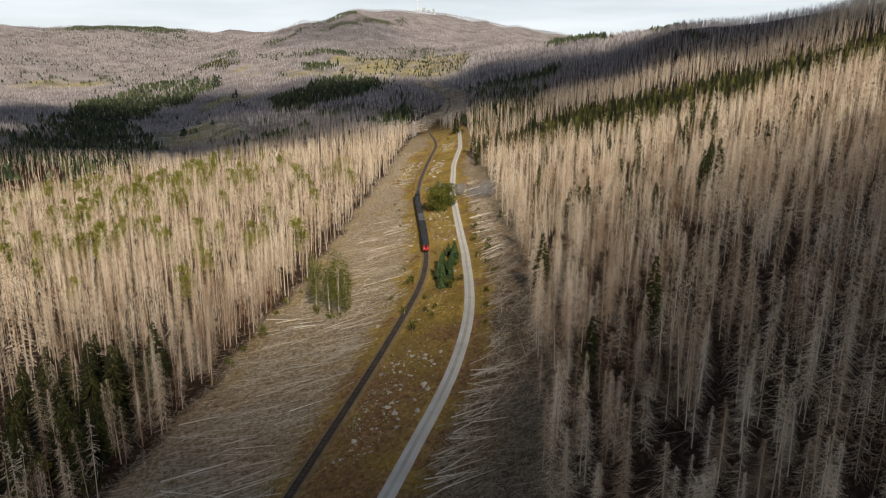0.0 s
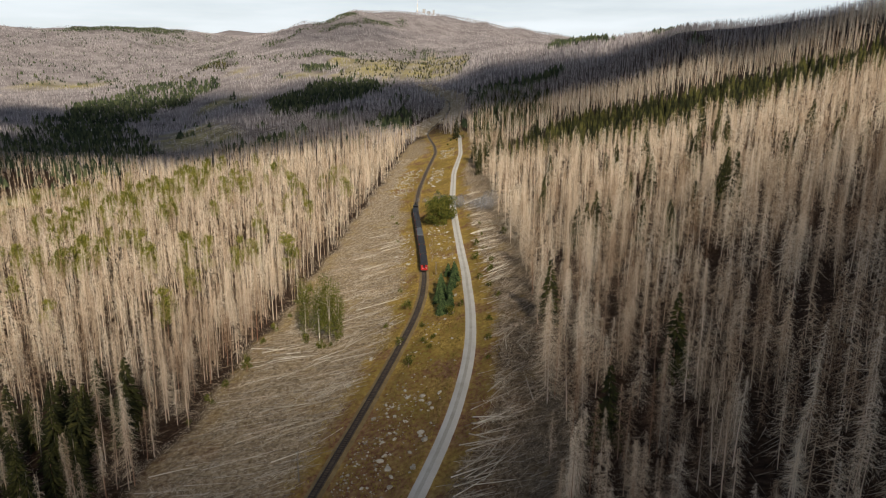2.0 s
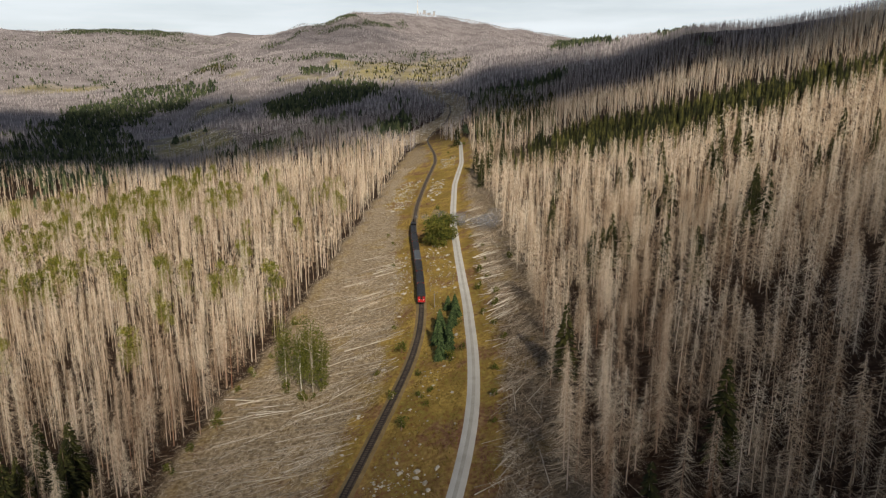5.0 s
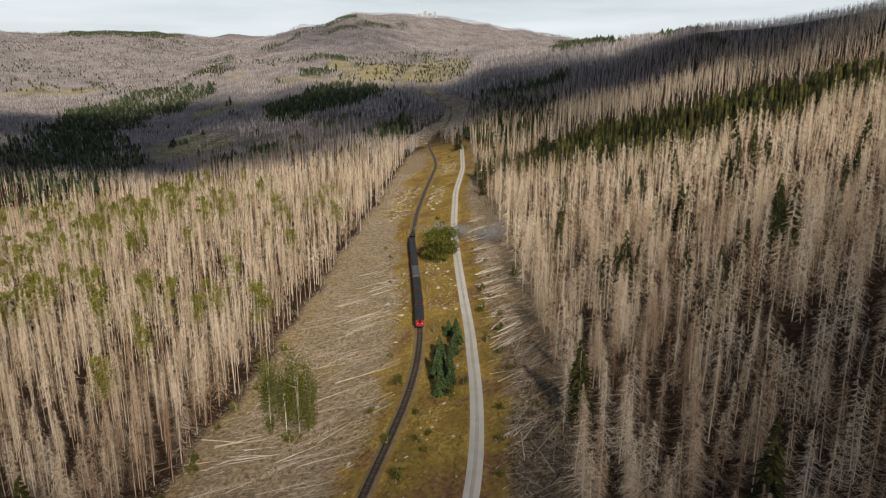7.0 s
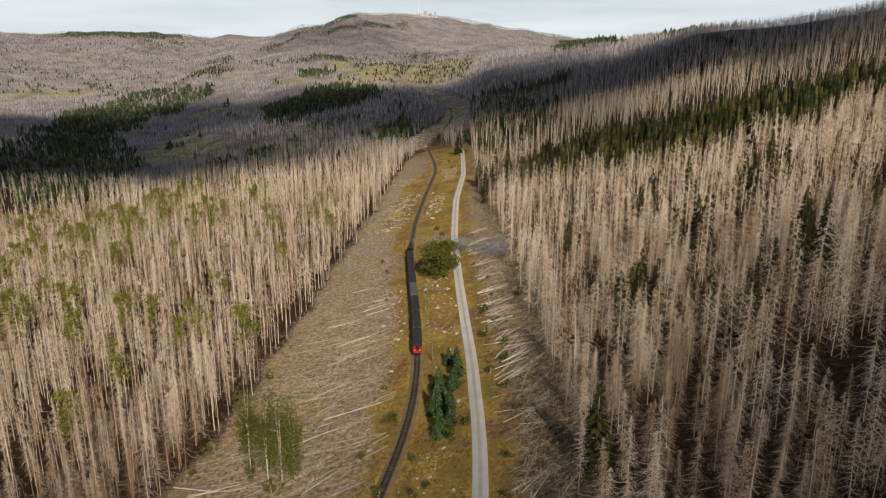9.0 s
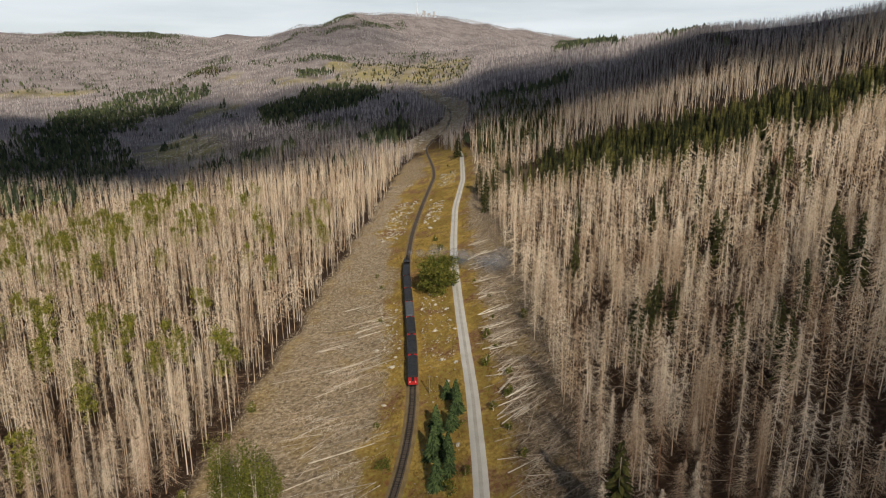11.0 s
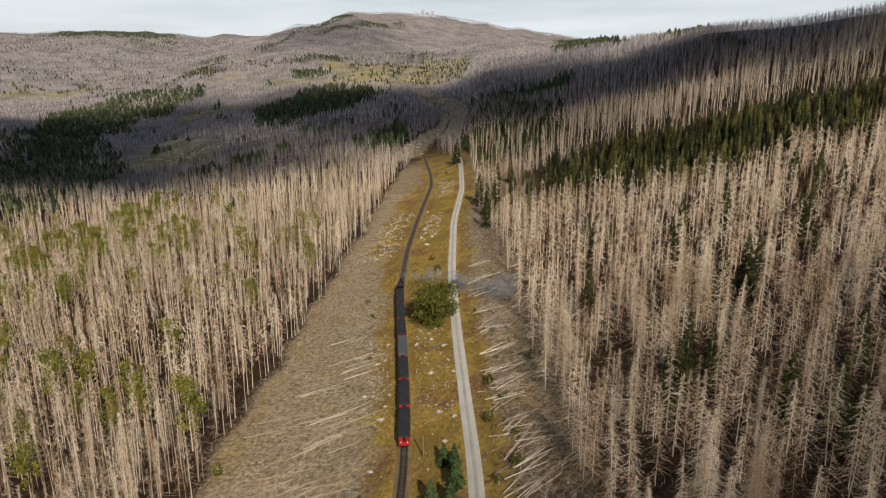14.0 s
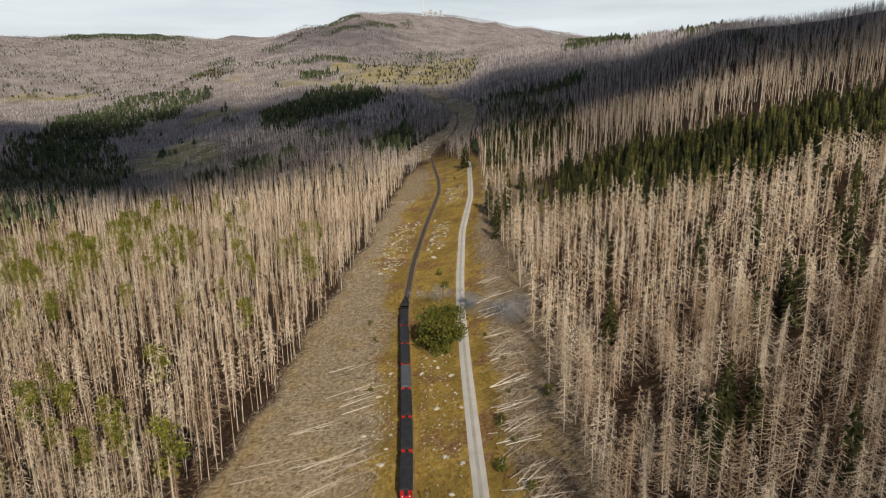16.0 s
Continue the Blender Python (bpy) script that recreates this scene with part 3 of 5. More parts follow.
def tiered_spruce_arrays(seed, h=11.0, tiers=7, points=7, spread=2.3, low=0.05):
    """A dense living spruce seen from afar: skirts of pointed boughs, one above the other, to a sharp tip."""
    g = rng(seed)
    tv, tf = trunk_arrays(h, 0.16, 3, 0.0, g)
    v, f = [], []
    for i in range(tiers):
        t = low + (1 - low) * i / tiers
        top = h * min(1.0, t + (1.5 - 0.3 * t) / tiers)
        r, turn = spread * (1 - t) ** 0.8 + 0.15, g.uniform(0, 6.28)
        k = len(v)
        v.append([g.uniform(-0.1, 0.1), g.uniform(-0.1, 0.1), top])
        for j in range(2 * points):
            a = turn + math.pi * (j + g.uniform(-0.25, 0.25)) / points
            rr = r * (g.uniform(0.8, 1.25) if j % 2 == 0 else g.uniform(0.4, 0.6))
            v.append([rr * math.cos(a), rr * math.sin(a), h * t - (0.15 * rr if j % 2 == 0 else -0.25 * r) * g.uniform(0.6, 1.4)])
        f += [[k, k + 1 + j, k + 1 + (j + 1) % (2 * points)] for j in range(2 * points)]
    return tv, tf, np.array(v), np.array(f)


def leafy_arrays(seed, h=8.0, crown=2.6, leaves=700, size=0.3, base=0.15, limbs=9, stems=1, weep=0.0):
    """A broad-leaved tree: trunk and limbs, and an uneven crown of many small leaf clumps with gaps."""
    g = rng(seed)
    tvs, tfs, count, lv, lf = [], [], 0, [], []
    clumps = []
    for _ in range(stems):
        tv, tf = trunk_arrays(h * 0.93, 0.14, 5, g.uniform(-1.0, 1.0), g)
        tvs.append(tv)
        tfs.append(tf + count)
        count += len(tv)
    for i in range(limbs):
        a, z = g.uniform(0, 6.28), h * g.uniform(base + 0.05, 0.85)
        reach = crown * g.uniform(0.45, 0.95) * (1 - abs(z / h - 0.5) * 0.8)
        p0, p1 = np.array([0, 0, z]), np.array([math.cos(a) * reach, math.sin(a) * reach, z + h * 0.08])
        s = np.array([-math.sin(a), math.cos(a), 0]) * 0.05
        tvs.append(np.array([p0 + s, p0 - s, p1, p0 + [0, 0, 0.09]]))
        tfs.append(np.array([[0, 1, 2], [1, 3, 2], [3, 0, 2]]) + count)
        count += 4
        clumps.append((p1, crown * g.uniform(0.28, 0.5)))
        clumps.append((p0 * 0.4 + p1 * 0.6, crown * g.uniform(0.25, 0.4)))
    clumps.append((np.array([0, 0, h * 0.9]), crown * 0.35))
    for _ in range(leaves):
        c, r = clumps[g.randint(len(clumps))]
        d = g.normal(size=3)
        d *= r * g.uniform(0.55, 1.0) / np.linalg.norm(d)
        p = c + d * [1, 1, 1.15 + weep]
        p[2] = max(0.2, p[2] - weep * g.uniform(0, 1.6))
        e1 = g.normal(size=3)
        e1 *= size * g.uniform(0.6, 1.2) / np.linalg.norm(e1)
        e2 = np.cross(e1, g.normal(size=3))
        e2 *= size * g.uniform(0.4, 0.8) / (np.linalg.norm(e2) + 1e-6)
        k = len(lv)
        lv += [p - e1, p + e2, p + e1, p - e2]
        lf += [[k, k + 1, k + 2], [k, k + 2, k + 3]]
    return np.concatenate(tvs), np.concatenate(tfs), np.array(lv), np.array(lf)


def scatter(name, shapes, xs, ys, zs, scales, material, g, label, category, pale_stem=0.25):
    """Many copies of a few shapes as one stuff object."""
    vs, fs, tints, count = [], [], [], 0
    own = g.uniform(-0.5, 0.5, len(xs))
    pick = g.randint(len(shapes), size=len(xs))
    turn = g.uniform(0, 2 * np.pi, len(xs))
    lean = g.normal(0, 0.025, (len(xs), 2))
    for k, (v, f, stem) in enumerate(shapes):
        i = np.nonzero(pick == k)[0]
        if not len(i):
            continue
        c, s = np.cos(turn[i])[:, None], np.sin(turn[i])[:, None]
        sc = scales[i][:, None]
        x, y, z = v[:, 0][None] * sc, v[:, 1][None] * sc, v[:, 2][None] * sc
        out = np.stack([x * c - y * s + lean[i, :1] * z + xs[i][:, None], x * s + y * c + lean[i, 1:] * z + ys[i][:, None], z + zs[i][:, None]], -1)
        vs.append(out.reshape(-1, 3))
        tints.append((own[i][:, None] + pale_stem * (np.arange(len(v)) < stem)[None]).ravel())
        fs.append((f[None] + (np.arange(len(i)) * len(v))[:, None, None]).reshape(-1, 3) + count)
        count += out.shape[0] * out.shape[1]
    ob = new(name, tri_mesh(name, np.concatenate(vs), np.concatenate(fs), material))
    ob.data.attributes.new("tree", "FLOAT", "POINT").data.foreach_set("value", np.concatenate(tints).astype(np.float32))
    return tagged(ob, label, category, kind="stuff")


def jitter_grid(x0, x1, y0, y1, step, g):
    """Scattered points, about one to a square of that step, with no rows to be seen."""
    c, s_ = math.cos(0.47), math.sin(0.47)
    cx, cy, r = (x0 + x1) / 2, (y0 + y1) / 2, math.hypot(x1 - x0, y1 - y0) / 2
    X, Y = np.meshgrid(np.arange(-r, r, step), np.arange(-r, r, step))
    X, Y = (X + g.normal(0, 0.42, X.shape) * step).ravel(), (Y + g.normal(0, 0.42, Y.shape) * step).ravel()
    X, Y = cx + X * c - Y * s_, cy + X * s_ + Y * c
    ok_ = (X > x0) & (X < x1) & (Y > y0) & (Y < y1)
    return X[ok_], Y[ok_]


def band(x, y):
    """The belt of young green spruces on the slope right of the road."""
    lo = 9 * ripple(x, y, 0.1) + np.interp(x, [10, 33, 62, 88, 130, 160, 188, 230, 300], [470, 440, 430, 412, 410, 425, 436, 455, 460])
    hi = 7 * ripple(x, y, 0.13) + np.interp(x, [10, 50, 95, 138, 173, 215, 250, 320], [496, 532, 550, 552, 550, 553, 540, 526])
    return (x > 10) & (y > lo) & (y < hi)


def forest(x, y):
    dead = (x < left_edge(y)) | (x > right_edge(y))
    return dead & ~band(x, y)


def in_clearing(x, y):
    return np.any([inside(x, y, r) for r in CLEARINGS], axis=0)


def in_view(x, y, margin=0.0):
    """Inside the wedge that the flight looks over."""
    return np.abs(x) < (y + 30) * 0.78 + margin


g = rng(5)
FAR_SPIKES = []
for i in range(5):
    gg = rng(90 + i)
    w0, w1 = gg.uniform(0.6, 0.9), gg.uniform(1.0, 1.5)
    fv = np.array([[-w0 * 0.35, 0, -1], [w0 * 0.35, 0, -1], [0, 0, 17], [-w1, 0.2, 5], [w1, -0.2, 6.5], [0, 0, 16.5], [0.1, -w1, 7], [-0.1, w1, 5.5], [0, 0, 15.5]])
    FAR_SPIKES.append((fv, np.array([[0, 1, 2], [3, 4, 5], [6, 7, 8]]), 3))
LOD0 = [dead_spruce_arrays(20 + i, (17.5, 19.0, 16.0, 18.5)[i % 4], 240, 3, 5, 0.02, (0.14, 0.4, 0.22, 0.5)[i % 4], (3.0, 2.0, 2.7, 1.8)[i % 4], 0.9, 0.12, True, (0.0, 1.1)) for i in range(6)]
LOD0R = [dead_spruce_arrays(30 + i, (15.0, 17.0, 16.0, 14.0)[i % 4], 270, 3, 5, 0.021, (0.05, 0.14, 0.2, 0.03)[i % 4], (3.2, 2.4, 2.1, 2.9)[i % 4], 0.9, 0.11, True, (0.0, 1.1)) for i in range(7)]
LOD1 = [joined(*dead_spruce_arrays(40 + i, 18.0, 80, 2, 3, 0.046, (0.22, 0.34, 0.45, 0.28)[i % 4], (2.6, 2.3, 2.1)[i % 3], 1.0, 0.10, sag=(0.0, 1.1))) for i in range(8)]
LOD1R = [joined(*dead_spruce_arrays(140 + i, 15.5, 112, 2, 3, 0.042, (0.06, 0.14, 0.24, 0.1)[i % 4], (3.1, 2.6, 2.8)[i % 3], 1.0, 0.085, sag=(0.0, 1.1))) for i in range(8)]
LOD1B = [joined(*dead_spruce_arrays(50 + i, 16.5, 26, 2, 3, 0.10, (0.3, 0.42, 0.36)[i % 3], (2.5, 2.2)[i % 2], 1.1, 0.11, sag=(0.3, 0.8))) for i in range(8)]
LOD1C = [joined(*dead_spruce_arrays(150 + i, 15.0, 30, 2, 3, 0.095, (0.1, 0.2, 0.14)[i % 3], (2.8, 2.4)[i % 2], 1.1, 0.09, sag=(0.1, 1.0))) for i in range(8)]
LOD2 = [joined(*dead_spruce_arrays(60 + i, 16.0, 12, 1, 3, 0.22, (0.4, 0.5)[i % 2], 2.3, 1.5, 0.19, sag=(0.4, 1.0))) for i in range(6)]
LOD2T = [joined(*dead_spruce_arrays(160 + i, 20.0, 20, 1, 3, 0.15, (0.42, 0.55, 0.38)[i % 3], 2.6, 1.8, 0.24, sag=(0.3, 1.3))) for i in range(6)]

LOD2S = [joined(*dead_spruce_arrays(170 + i, 17.5, 20, 1, 3, 0.17, (0.2, 0.3, 0.24)[i % 3], 2.7, 1.5, 0.17, sag=(0.2, 1.1))) for i in range(6)]

# living trees that stand in the dead forest; the dead ones keep clear of them
SPRUCE_SPOTS = [(-4, 650), (-2.5, 642), (16, 435), (20, 473), (12.5, 425), (30, 517), (11, 468), (13.5, 445), (17, 452), (10.5, 480), (49, 251), (54.5, 252), (42, 242), (46, 247), (51, 256), (68, 221), (102, 268), (95, 255), (81, 300), (81, 293), (71, 290), (28, 123), (46, 143), (25, 183), (37, 300)]
CLUMP_SPOTS = [(-90, 156), (-82, 159), (-99, 162), (-92, 146), (-110, 147), (-87, 148), (-84, 165), (-96, 153), (-104, 156), (-79, 152), (-93, 168), (-101, 141), (-85, 140), (-112, 160),
               (-80, 134), (-91, 131), (-99, 128), (-84, 122), (-93, 119), (-78, 116), (-86, 110), (-104, 133), (-108, 124), (-97, 110), (-80, 126)]
GREEN_SPOTS = [(-97, 219), (-122, 298), (-130, 279), (-110, 265), (-93, 287), (-66, 262), (-179, 297), (-162, 298), (-107, 284), (-130, 319), (-119, 293), (-113, 300), (-91, 272), (-94, 317), (-100, 250), (-83, 273), (-147, 309),
               (111, 332), (136, 372), (107, 280), (110, 325), (133, 351), (138, 376), (108, 329), (100, 262), (104, 275), (-72, 415), (-65, 393)]
gs = rng(78)
for n_, x0_, x1_, y0_, y1_ in ((75, -320, -130, 380, 570), (34, -245, -75, 215, 475), (16, -230, -160, 285, 345), (18, 40, 190, 190, 390)):
    GREEN_SPOTS += [(float(a_), float(b_)) for a_, b_ in zip(gs.uniform(x0_, x1_, n_), gs.uniform(y0_, y1_, n_))]

for n_ in range(52):
    k_ = n_ % 6
    a_, b_ = ((-237, 448), (-214, 457), (-220, 504), (-212, 520), (-225, 583), (-205, 584))[k_]
    GREEN_SPOTS.append((float(a_ + gs.normal(0, 12)), float(b_ + gs.normal(0, 16))))
GREEN_SPOTS = [p for p in GREEN_SPOTS if not in_clearing(np.array([p[0]]), np.array([p[1]]))[0]]


SPRUCE_SPOTS += [p for p in GREEN_SPOTS if p[0] > 0]
GREEN_SPOTS = [p for p in GREEN_SPOTS if p[0] < 0]


def clear_of(x, y, spots, gap):
    """Points that keep a gap from all the spots."""
    ok_ = np.ones(len(x), bool)
    for a_, b_ in spots:
        ok_ &= (x - a_) ** 2 + (y - b_) ** 2 > gap * gap
    return ok_


X, Y = jitter_grid(-330, 300, 55, 560, 3.75, g)
thin = ripple(X, Y, 0.13) + 0.6 * ripple(X, Y, 0.31)
ok = forest(X, Y) & ~in_clearing(X, Y) & in_view(X, Y, 20) & (g.uniform(size=len(X)) < np.where(thin < -0.5, np.where(X > 0, 0.1, 0.45), 0.97) * np.where((X > 0) & (Y < 220), 0.72, np.where(X > 0, 0.9, 0.95)))
ok &= (X < 0) | (X > 42) | (Y < 435) | (g.uniform(size=len(X)) < np.where(Y < 490, 0.7, 0.5))
ok &= clear_of(X, Y, GREEN_SPOTS, 3.0) & clear_of(X, Y, SPRUCE_SPOTS, 4.4) & (clear_of(X, Y, CLUMP_SPOTS, 6.0) | (clear_of(X, Y, CLUMP_SPOTS, 2.6) & (g.uniform(size=len(X)) < 0.12)))
X, Y = X[ok], Y[ok]
Hs = np.clip(g.normal(0.97, 0.17, len(X)) + 0.16 * ripple(X, Y, 0.09) + 0.1 * ripple(X, Y, 0.33), 0.42, 1.4)
Z = land(X, Y)
close = (((X > 0) & (X < 52) & (Y < 215)) | ((X < 0) & (X > left_edge(Y) - 30) & (Y < 225) & (Y > 110)))
mid = ~close & np.where(X > 0, (Y < 300) & (X < 0.62 * Y + 20), (Y < 285) & (X > -0.55 * Y - 25))
back = ~close & ~mid
DEAD_LABEL = "dense stand of dead grey-brown spruces with bare drooping branches"
for side in (mid & (X < 0), mid & (X > 0)):
    scatter("dead_forest", LOD1 if X[side][0] < 0 else LOD1R, X[side], Y[side], Z[side], Hs[side], M_TWIG, g, DEAD_LABEL, "forest", pale_stem=0.25 if X[side][0] < 0 else 0.05)
for side, shapes in ((back & (X < 0), LOD1B), (back & (X > 0), LOD1C)):
    scatter("dead_forest", shapes, X[side], Y[side], Z[side], Hs[side], M_TWIG, g, DEAD_LABEL, "forest")
CLOSE = (X[close], Y[close], Z[close], Hs[close])

X, Y = jitter_grid(-760, 560, 300, 1080, 5.2, g)
ok = forest(X, Y) & in_view(X, Y, 30) & ~((Y < 560) & (X > -330) & (X < 300))
gap = ripple(X, Y, 0.045) + 0.6 * ripple(X, Y, 0.13)
ok &= g.uniform(size=len(X)) < np.where((gap < -0.55) & (X < -60), 0.2, 0.92)
ok &= ~np.any([inside(X, Y, r) for r in DARKS[1:]], axis=0) & (~in_clearing(X, Y) | (g.uniform(size=len(X)) < 0.14)) & (np.abs(X - rail_x(Y)) > 6)
ok &= ~inside(X, Y, DARKS[0]) | (g.uniform(size=len(X)) < 0.45)
ok &= ~inside(X, Y, MIXED_WOODS) | (g.uniform(size=len(X)) < 0.4)
ok &= ~inside(X, Y, CUTS[0]) | (g.uniform(size=len(X)) < 0.16)
X, Y = X[ok], Y[ok]
drop = (X > 0) & (Y < 800) & (g.uniform(size=len(X)) < np.where(X < 85, 0.78, np.where(Y < 670 + 30 * ripple(X, Y, 0.06), 0.66, 0.32)))
X, Y = X[~drop], Y[~drop]
tall_ = (X > 0) & (Y < 800)
front = Y < 690 + 25 * ripple(X, Y, 0.05)
for rows_, shapes in ((tall_ & front, LOD2T), (tall_ & ~front, LOD2S)):
    scatter("tall_dead_forest", shapes, X[rows_], Y[rows_], land(X[rows_], Y[rows_]), g.uniform(0.8, 1.15, rows_.sum()), M_TWIG, g, "tall dead spruces with pale bare trunks above the green belt", "forest")
X, Y = X[~tall_], Y[~tall_]
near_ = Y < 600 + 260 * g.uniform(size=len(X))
# Beyond, the trees take the wood colour that has the haze mixed in.
for part_, wood in ((near_, M_TWIG), (~near_, M_HAZEWOOD)):
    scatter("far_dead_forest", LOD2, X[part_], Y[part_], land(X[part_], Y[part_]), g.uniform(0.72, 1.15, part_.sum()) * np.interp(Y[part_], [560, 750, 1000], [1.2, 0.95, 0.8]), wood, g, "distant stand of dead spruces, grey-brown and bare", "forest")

X, Y = jitter_grid(-2700, 2000, 1000, 3900, 8.2, g)
ok = in_view(X, Y, 60) & (Y > 1080) & (g.uniform(size=len(X)) < 0.85) & (~np.any([inside(X, Y, r) for r in CLEARINGS + CUTS + DARKS], axis=0) | (g.uniform(size=len(X)) < np.where(inside(X, Y, CLEARINGS[5]), 0.4, 0.12))) & (np.abs(X - rail_x(Y)) > 7)
X, Y = X[ok], Y[ok]
scatter("hill_forest", FAR_SPIKES, X, Y, land(X, Y), g.uniform(0.6, 0.95, len(X)) * np.interp(Y, [1100, 1900], [1.0, 0.72]), M_HAZEWOOD, g, "dead spruce woods covering the far hills", "forest")

# living woods
SPR = [joined(*tiered_spruce_arrays(100 + i, 12.0, 8, 5, (2.0, 1.7, 2.3)[i % 3])) for i in range(6)]
SPR_FAR = [joined(*tiered_spruce_arrays(110 + i, (12.0, 10.0, 9.0)[i % 3], 2, 4, (3.4, 4.0, 4.4)[i % 3], 0.15)) for i in range(6)]
X, Y = jitter_grid(8, 320, 390, 640, 4.0, g)
ok = band(X, Y) & (g.uniform(size=len(X)) < np.clip((X - 20) / 60, 0.2, 0.88)) & (ripple(X, Y, 0.16) > -0.6)
X, Y = X[ok], Y[ok]
XX, YY = jitter_grid(8, 120, 560, 960, 5.0, g)
kk = inside(XX, YY, [(14, 575), (34, 580), (85, 650), (118, 873), (60, 980), (12, 933), (16, 700)]) & (XX > right_edge(YY) + 2) & (g.uniform(size=len(XX)) < 0.8)
X, Y = np.concatenate([X, XX[kk]]), np.concatenate([Y, YY[kk]])
scatter("green_spruce_belt", SPR, X, Y, land(X, Y), np.where(g.uniform(size=len(X)) < 0.3, g.uniform(0.95, 1.2, len(X)), g.uniform(0.5, 0.95, len(X))) * np.where(X < 45, 0.75, 1.0), M_GREEN, g, "belt of living dark green young spruces", "forest")
X, Y = jitter_grid(-1800, 640, 520, 3500, 8.2, g)
clumpy = ripple(X, Y, 0.035) + 0.6 * ripple(X, Y, 0.11)
WX, WY = X + 20 * ripple(X, Y, 0.06) + 9 * ripple(X, Y, 0.21), Y + 26 * ripple(Y, X, 0.05) + 16 * ripple(Y, X, 0.17)
dice = g.uniform(size=len(X))
ok = np.any([inside(WX, WY, r) for r in DARKS], axis=0) & (dice < np.where(clumpy < -0.45, 0.35, 0.95) * np.where((X < -480) & (WY < 1400), 0.62, 1.0))
ok |= np.any([inside(WX, WY, r) for r in THIN_WOODS], axis=0) & (dice < np.where(clumpy > 0.1, 0.42, 0.12))
ok |= (X < -55) & (X > -950) & (Y < 1750) & (clumpy > 0.8) & (dice < 0.3) & in_view(X, Y)
ok |= inside(WX, WY, MIXED_WOODS) & (dice < np.where(clumpy > -0.3, 0.72, 0.25))
ok |= (X < -900) & (X > -1750) & (Y > 1900) & (dice < np.where(clumpy > 0.4, 0.2, 0.04)) & in_view(X, Y)
ok &= ~inside(X, Y, CLEARINGS[0]) & (np.abs(X - rail_x(Y)) > 7) & ((X < left_edge(Y)) | (X > right_edge(Y)) | (Y > 1000)) & ~np.any([inside(X, Y, r) for r in CUTS], axis=0)
X, Y = X[ok], Y[ok]
sunny = np.any([inside(X, Y, r) for r in THIN_WOODS[4:]], axis=0)
scatter("dark_spruce_woods", SPR_FAR, X[~sunny], Y[~sunny], land(X[~sunny], Y[~sunny]), g.uniform(0.75, 1.5, (~sunny).sum()) * np.interp(Y[~sunny], [1600, 2300], [1.0, 0.62]), M_DARKGREEN, g, "distant dark green spruce woods in the valley", "forest")
scatter("scattered_trees", SPR_FAR, X[sunny], Y[sunny], land(X[sunny], Y[sunny]), g.uniform(0.4, 0.95, sunny.sum()), M_GREEN, g, "scattered yellow-green trees on open hillside pasture", "forest")

# ---------------- close dead trees, one by one ----------------
def dead_kind(arrays, label, group):
    root = new("dead_spruce")
    root.empty_display_size = 0.5
    tagged(root, label, "tree", group)
    for nm, v, f, m in (("trunk", arrays[0], arrays[1], M_BARK), ("crown", arrays[2], arrays[3], M_TWIG1)):
        ob = new(nm, tri_mesh(nm, v, f, m))
        ob.parent = root
    return root


CX, CY, CZ, CS = CLOSE
for sign, shapes, text, count in ((-1, LOD0, "slender dead spruce with grey bark and bare drooping twigs", 140), (1, LOD0R, "dead spruce with a broad crown of bare grey twigs", 150)):
    kinds = [dead_kind(t, text, "dead spruces along the clearing") for t in shapes]
    here = np.nonzero(CX * sign > 0)[0]
    depth = np.where(CX[here] > 0, CX[here] - right_edge(CY[here]), left_edge(CY[here]) - CX[here]) + 0.02 * np.abs(CY[here] - 150)
    order = here[np.argsort(depth)]
    for n_, i in enumerate(order[:count]):
        m = Matrix.LocRotScale((CX[i], CY[i], CZ[i]), Euler((g.normal(0, 0.02), g.normal(0, 0.02), g.uniform(0, 6.28))), None) @ Matrix.Diagonal((CS[i], CS[i], CS[i], 1))
        ob = kinds[n_] if n_ < len(kinds) else copy_thing(kinds[n_ % len(kinds)], m)
        ob.matrix_basis = m
    i = order[count:]
    if len(i):
        scatter("near_dead_forest", [joined(*t) for t in shapes], CX[i], CY[i], CZ[i], CS[i], M_TWIG, g, "dense stand of dead spruces with fine bare twigs", "forest")


# ---------------- living trees and bushes ----------------
def tree_thing(name, arrays, bark, leaf, label, category, group=""):
    """A tree of two parts, trunk and crown, on an empty at its foot."""
    root = new(name)
    tagged(root, label, category, group)
    for nm, v, f, m in (("trunk", arrays[0], arrays[1], bark), ("crown", arrays[2], arrays[3], leaf)):
        ob = new(nm, tri_mesh(nm, v, f, m))
        ob.parent = root
    return root


def stand(kinds, spots, scales, g):
    """Sets the kinds out over the spots, each turned its own way."""
    used = set()
    for k, (x, y) in enumerate(spots):
        src = kinds[k % len(kinds)]
        s_ = scales[0] + (scales[1] - scales[0]) * g.uniform()
        m = Matrix.LocRotScale((x, y, float(land(x, y))), Euler((0, 0, g.uniform(0, 6.28))), None) @ Matrix.Diagonal((s_, s_, s_ * g.uniform(0.9, 1.15), 1))
        ob = src if src not in used else copy_thing(src, m)
        used.add(src)
        ob.matrix_basis = m


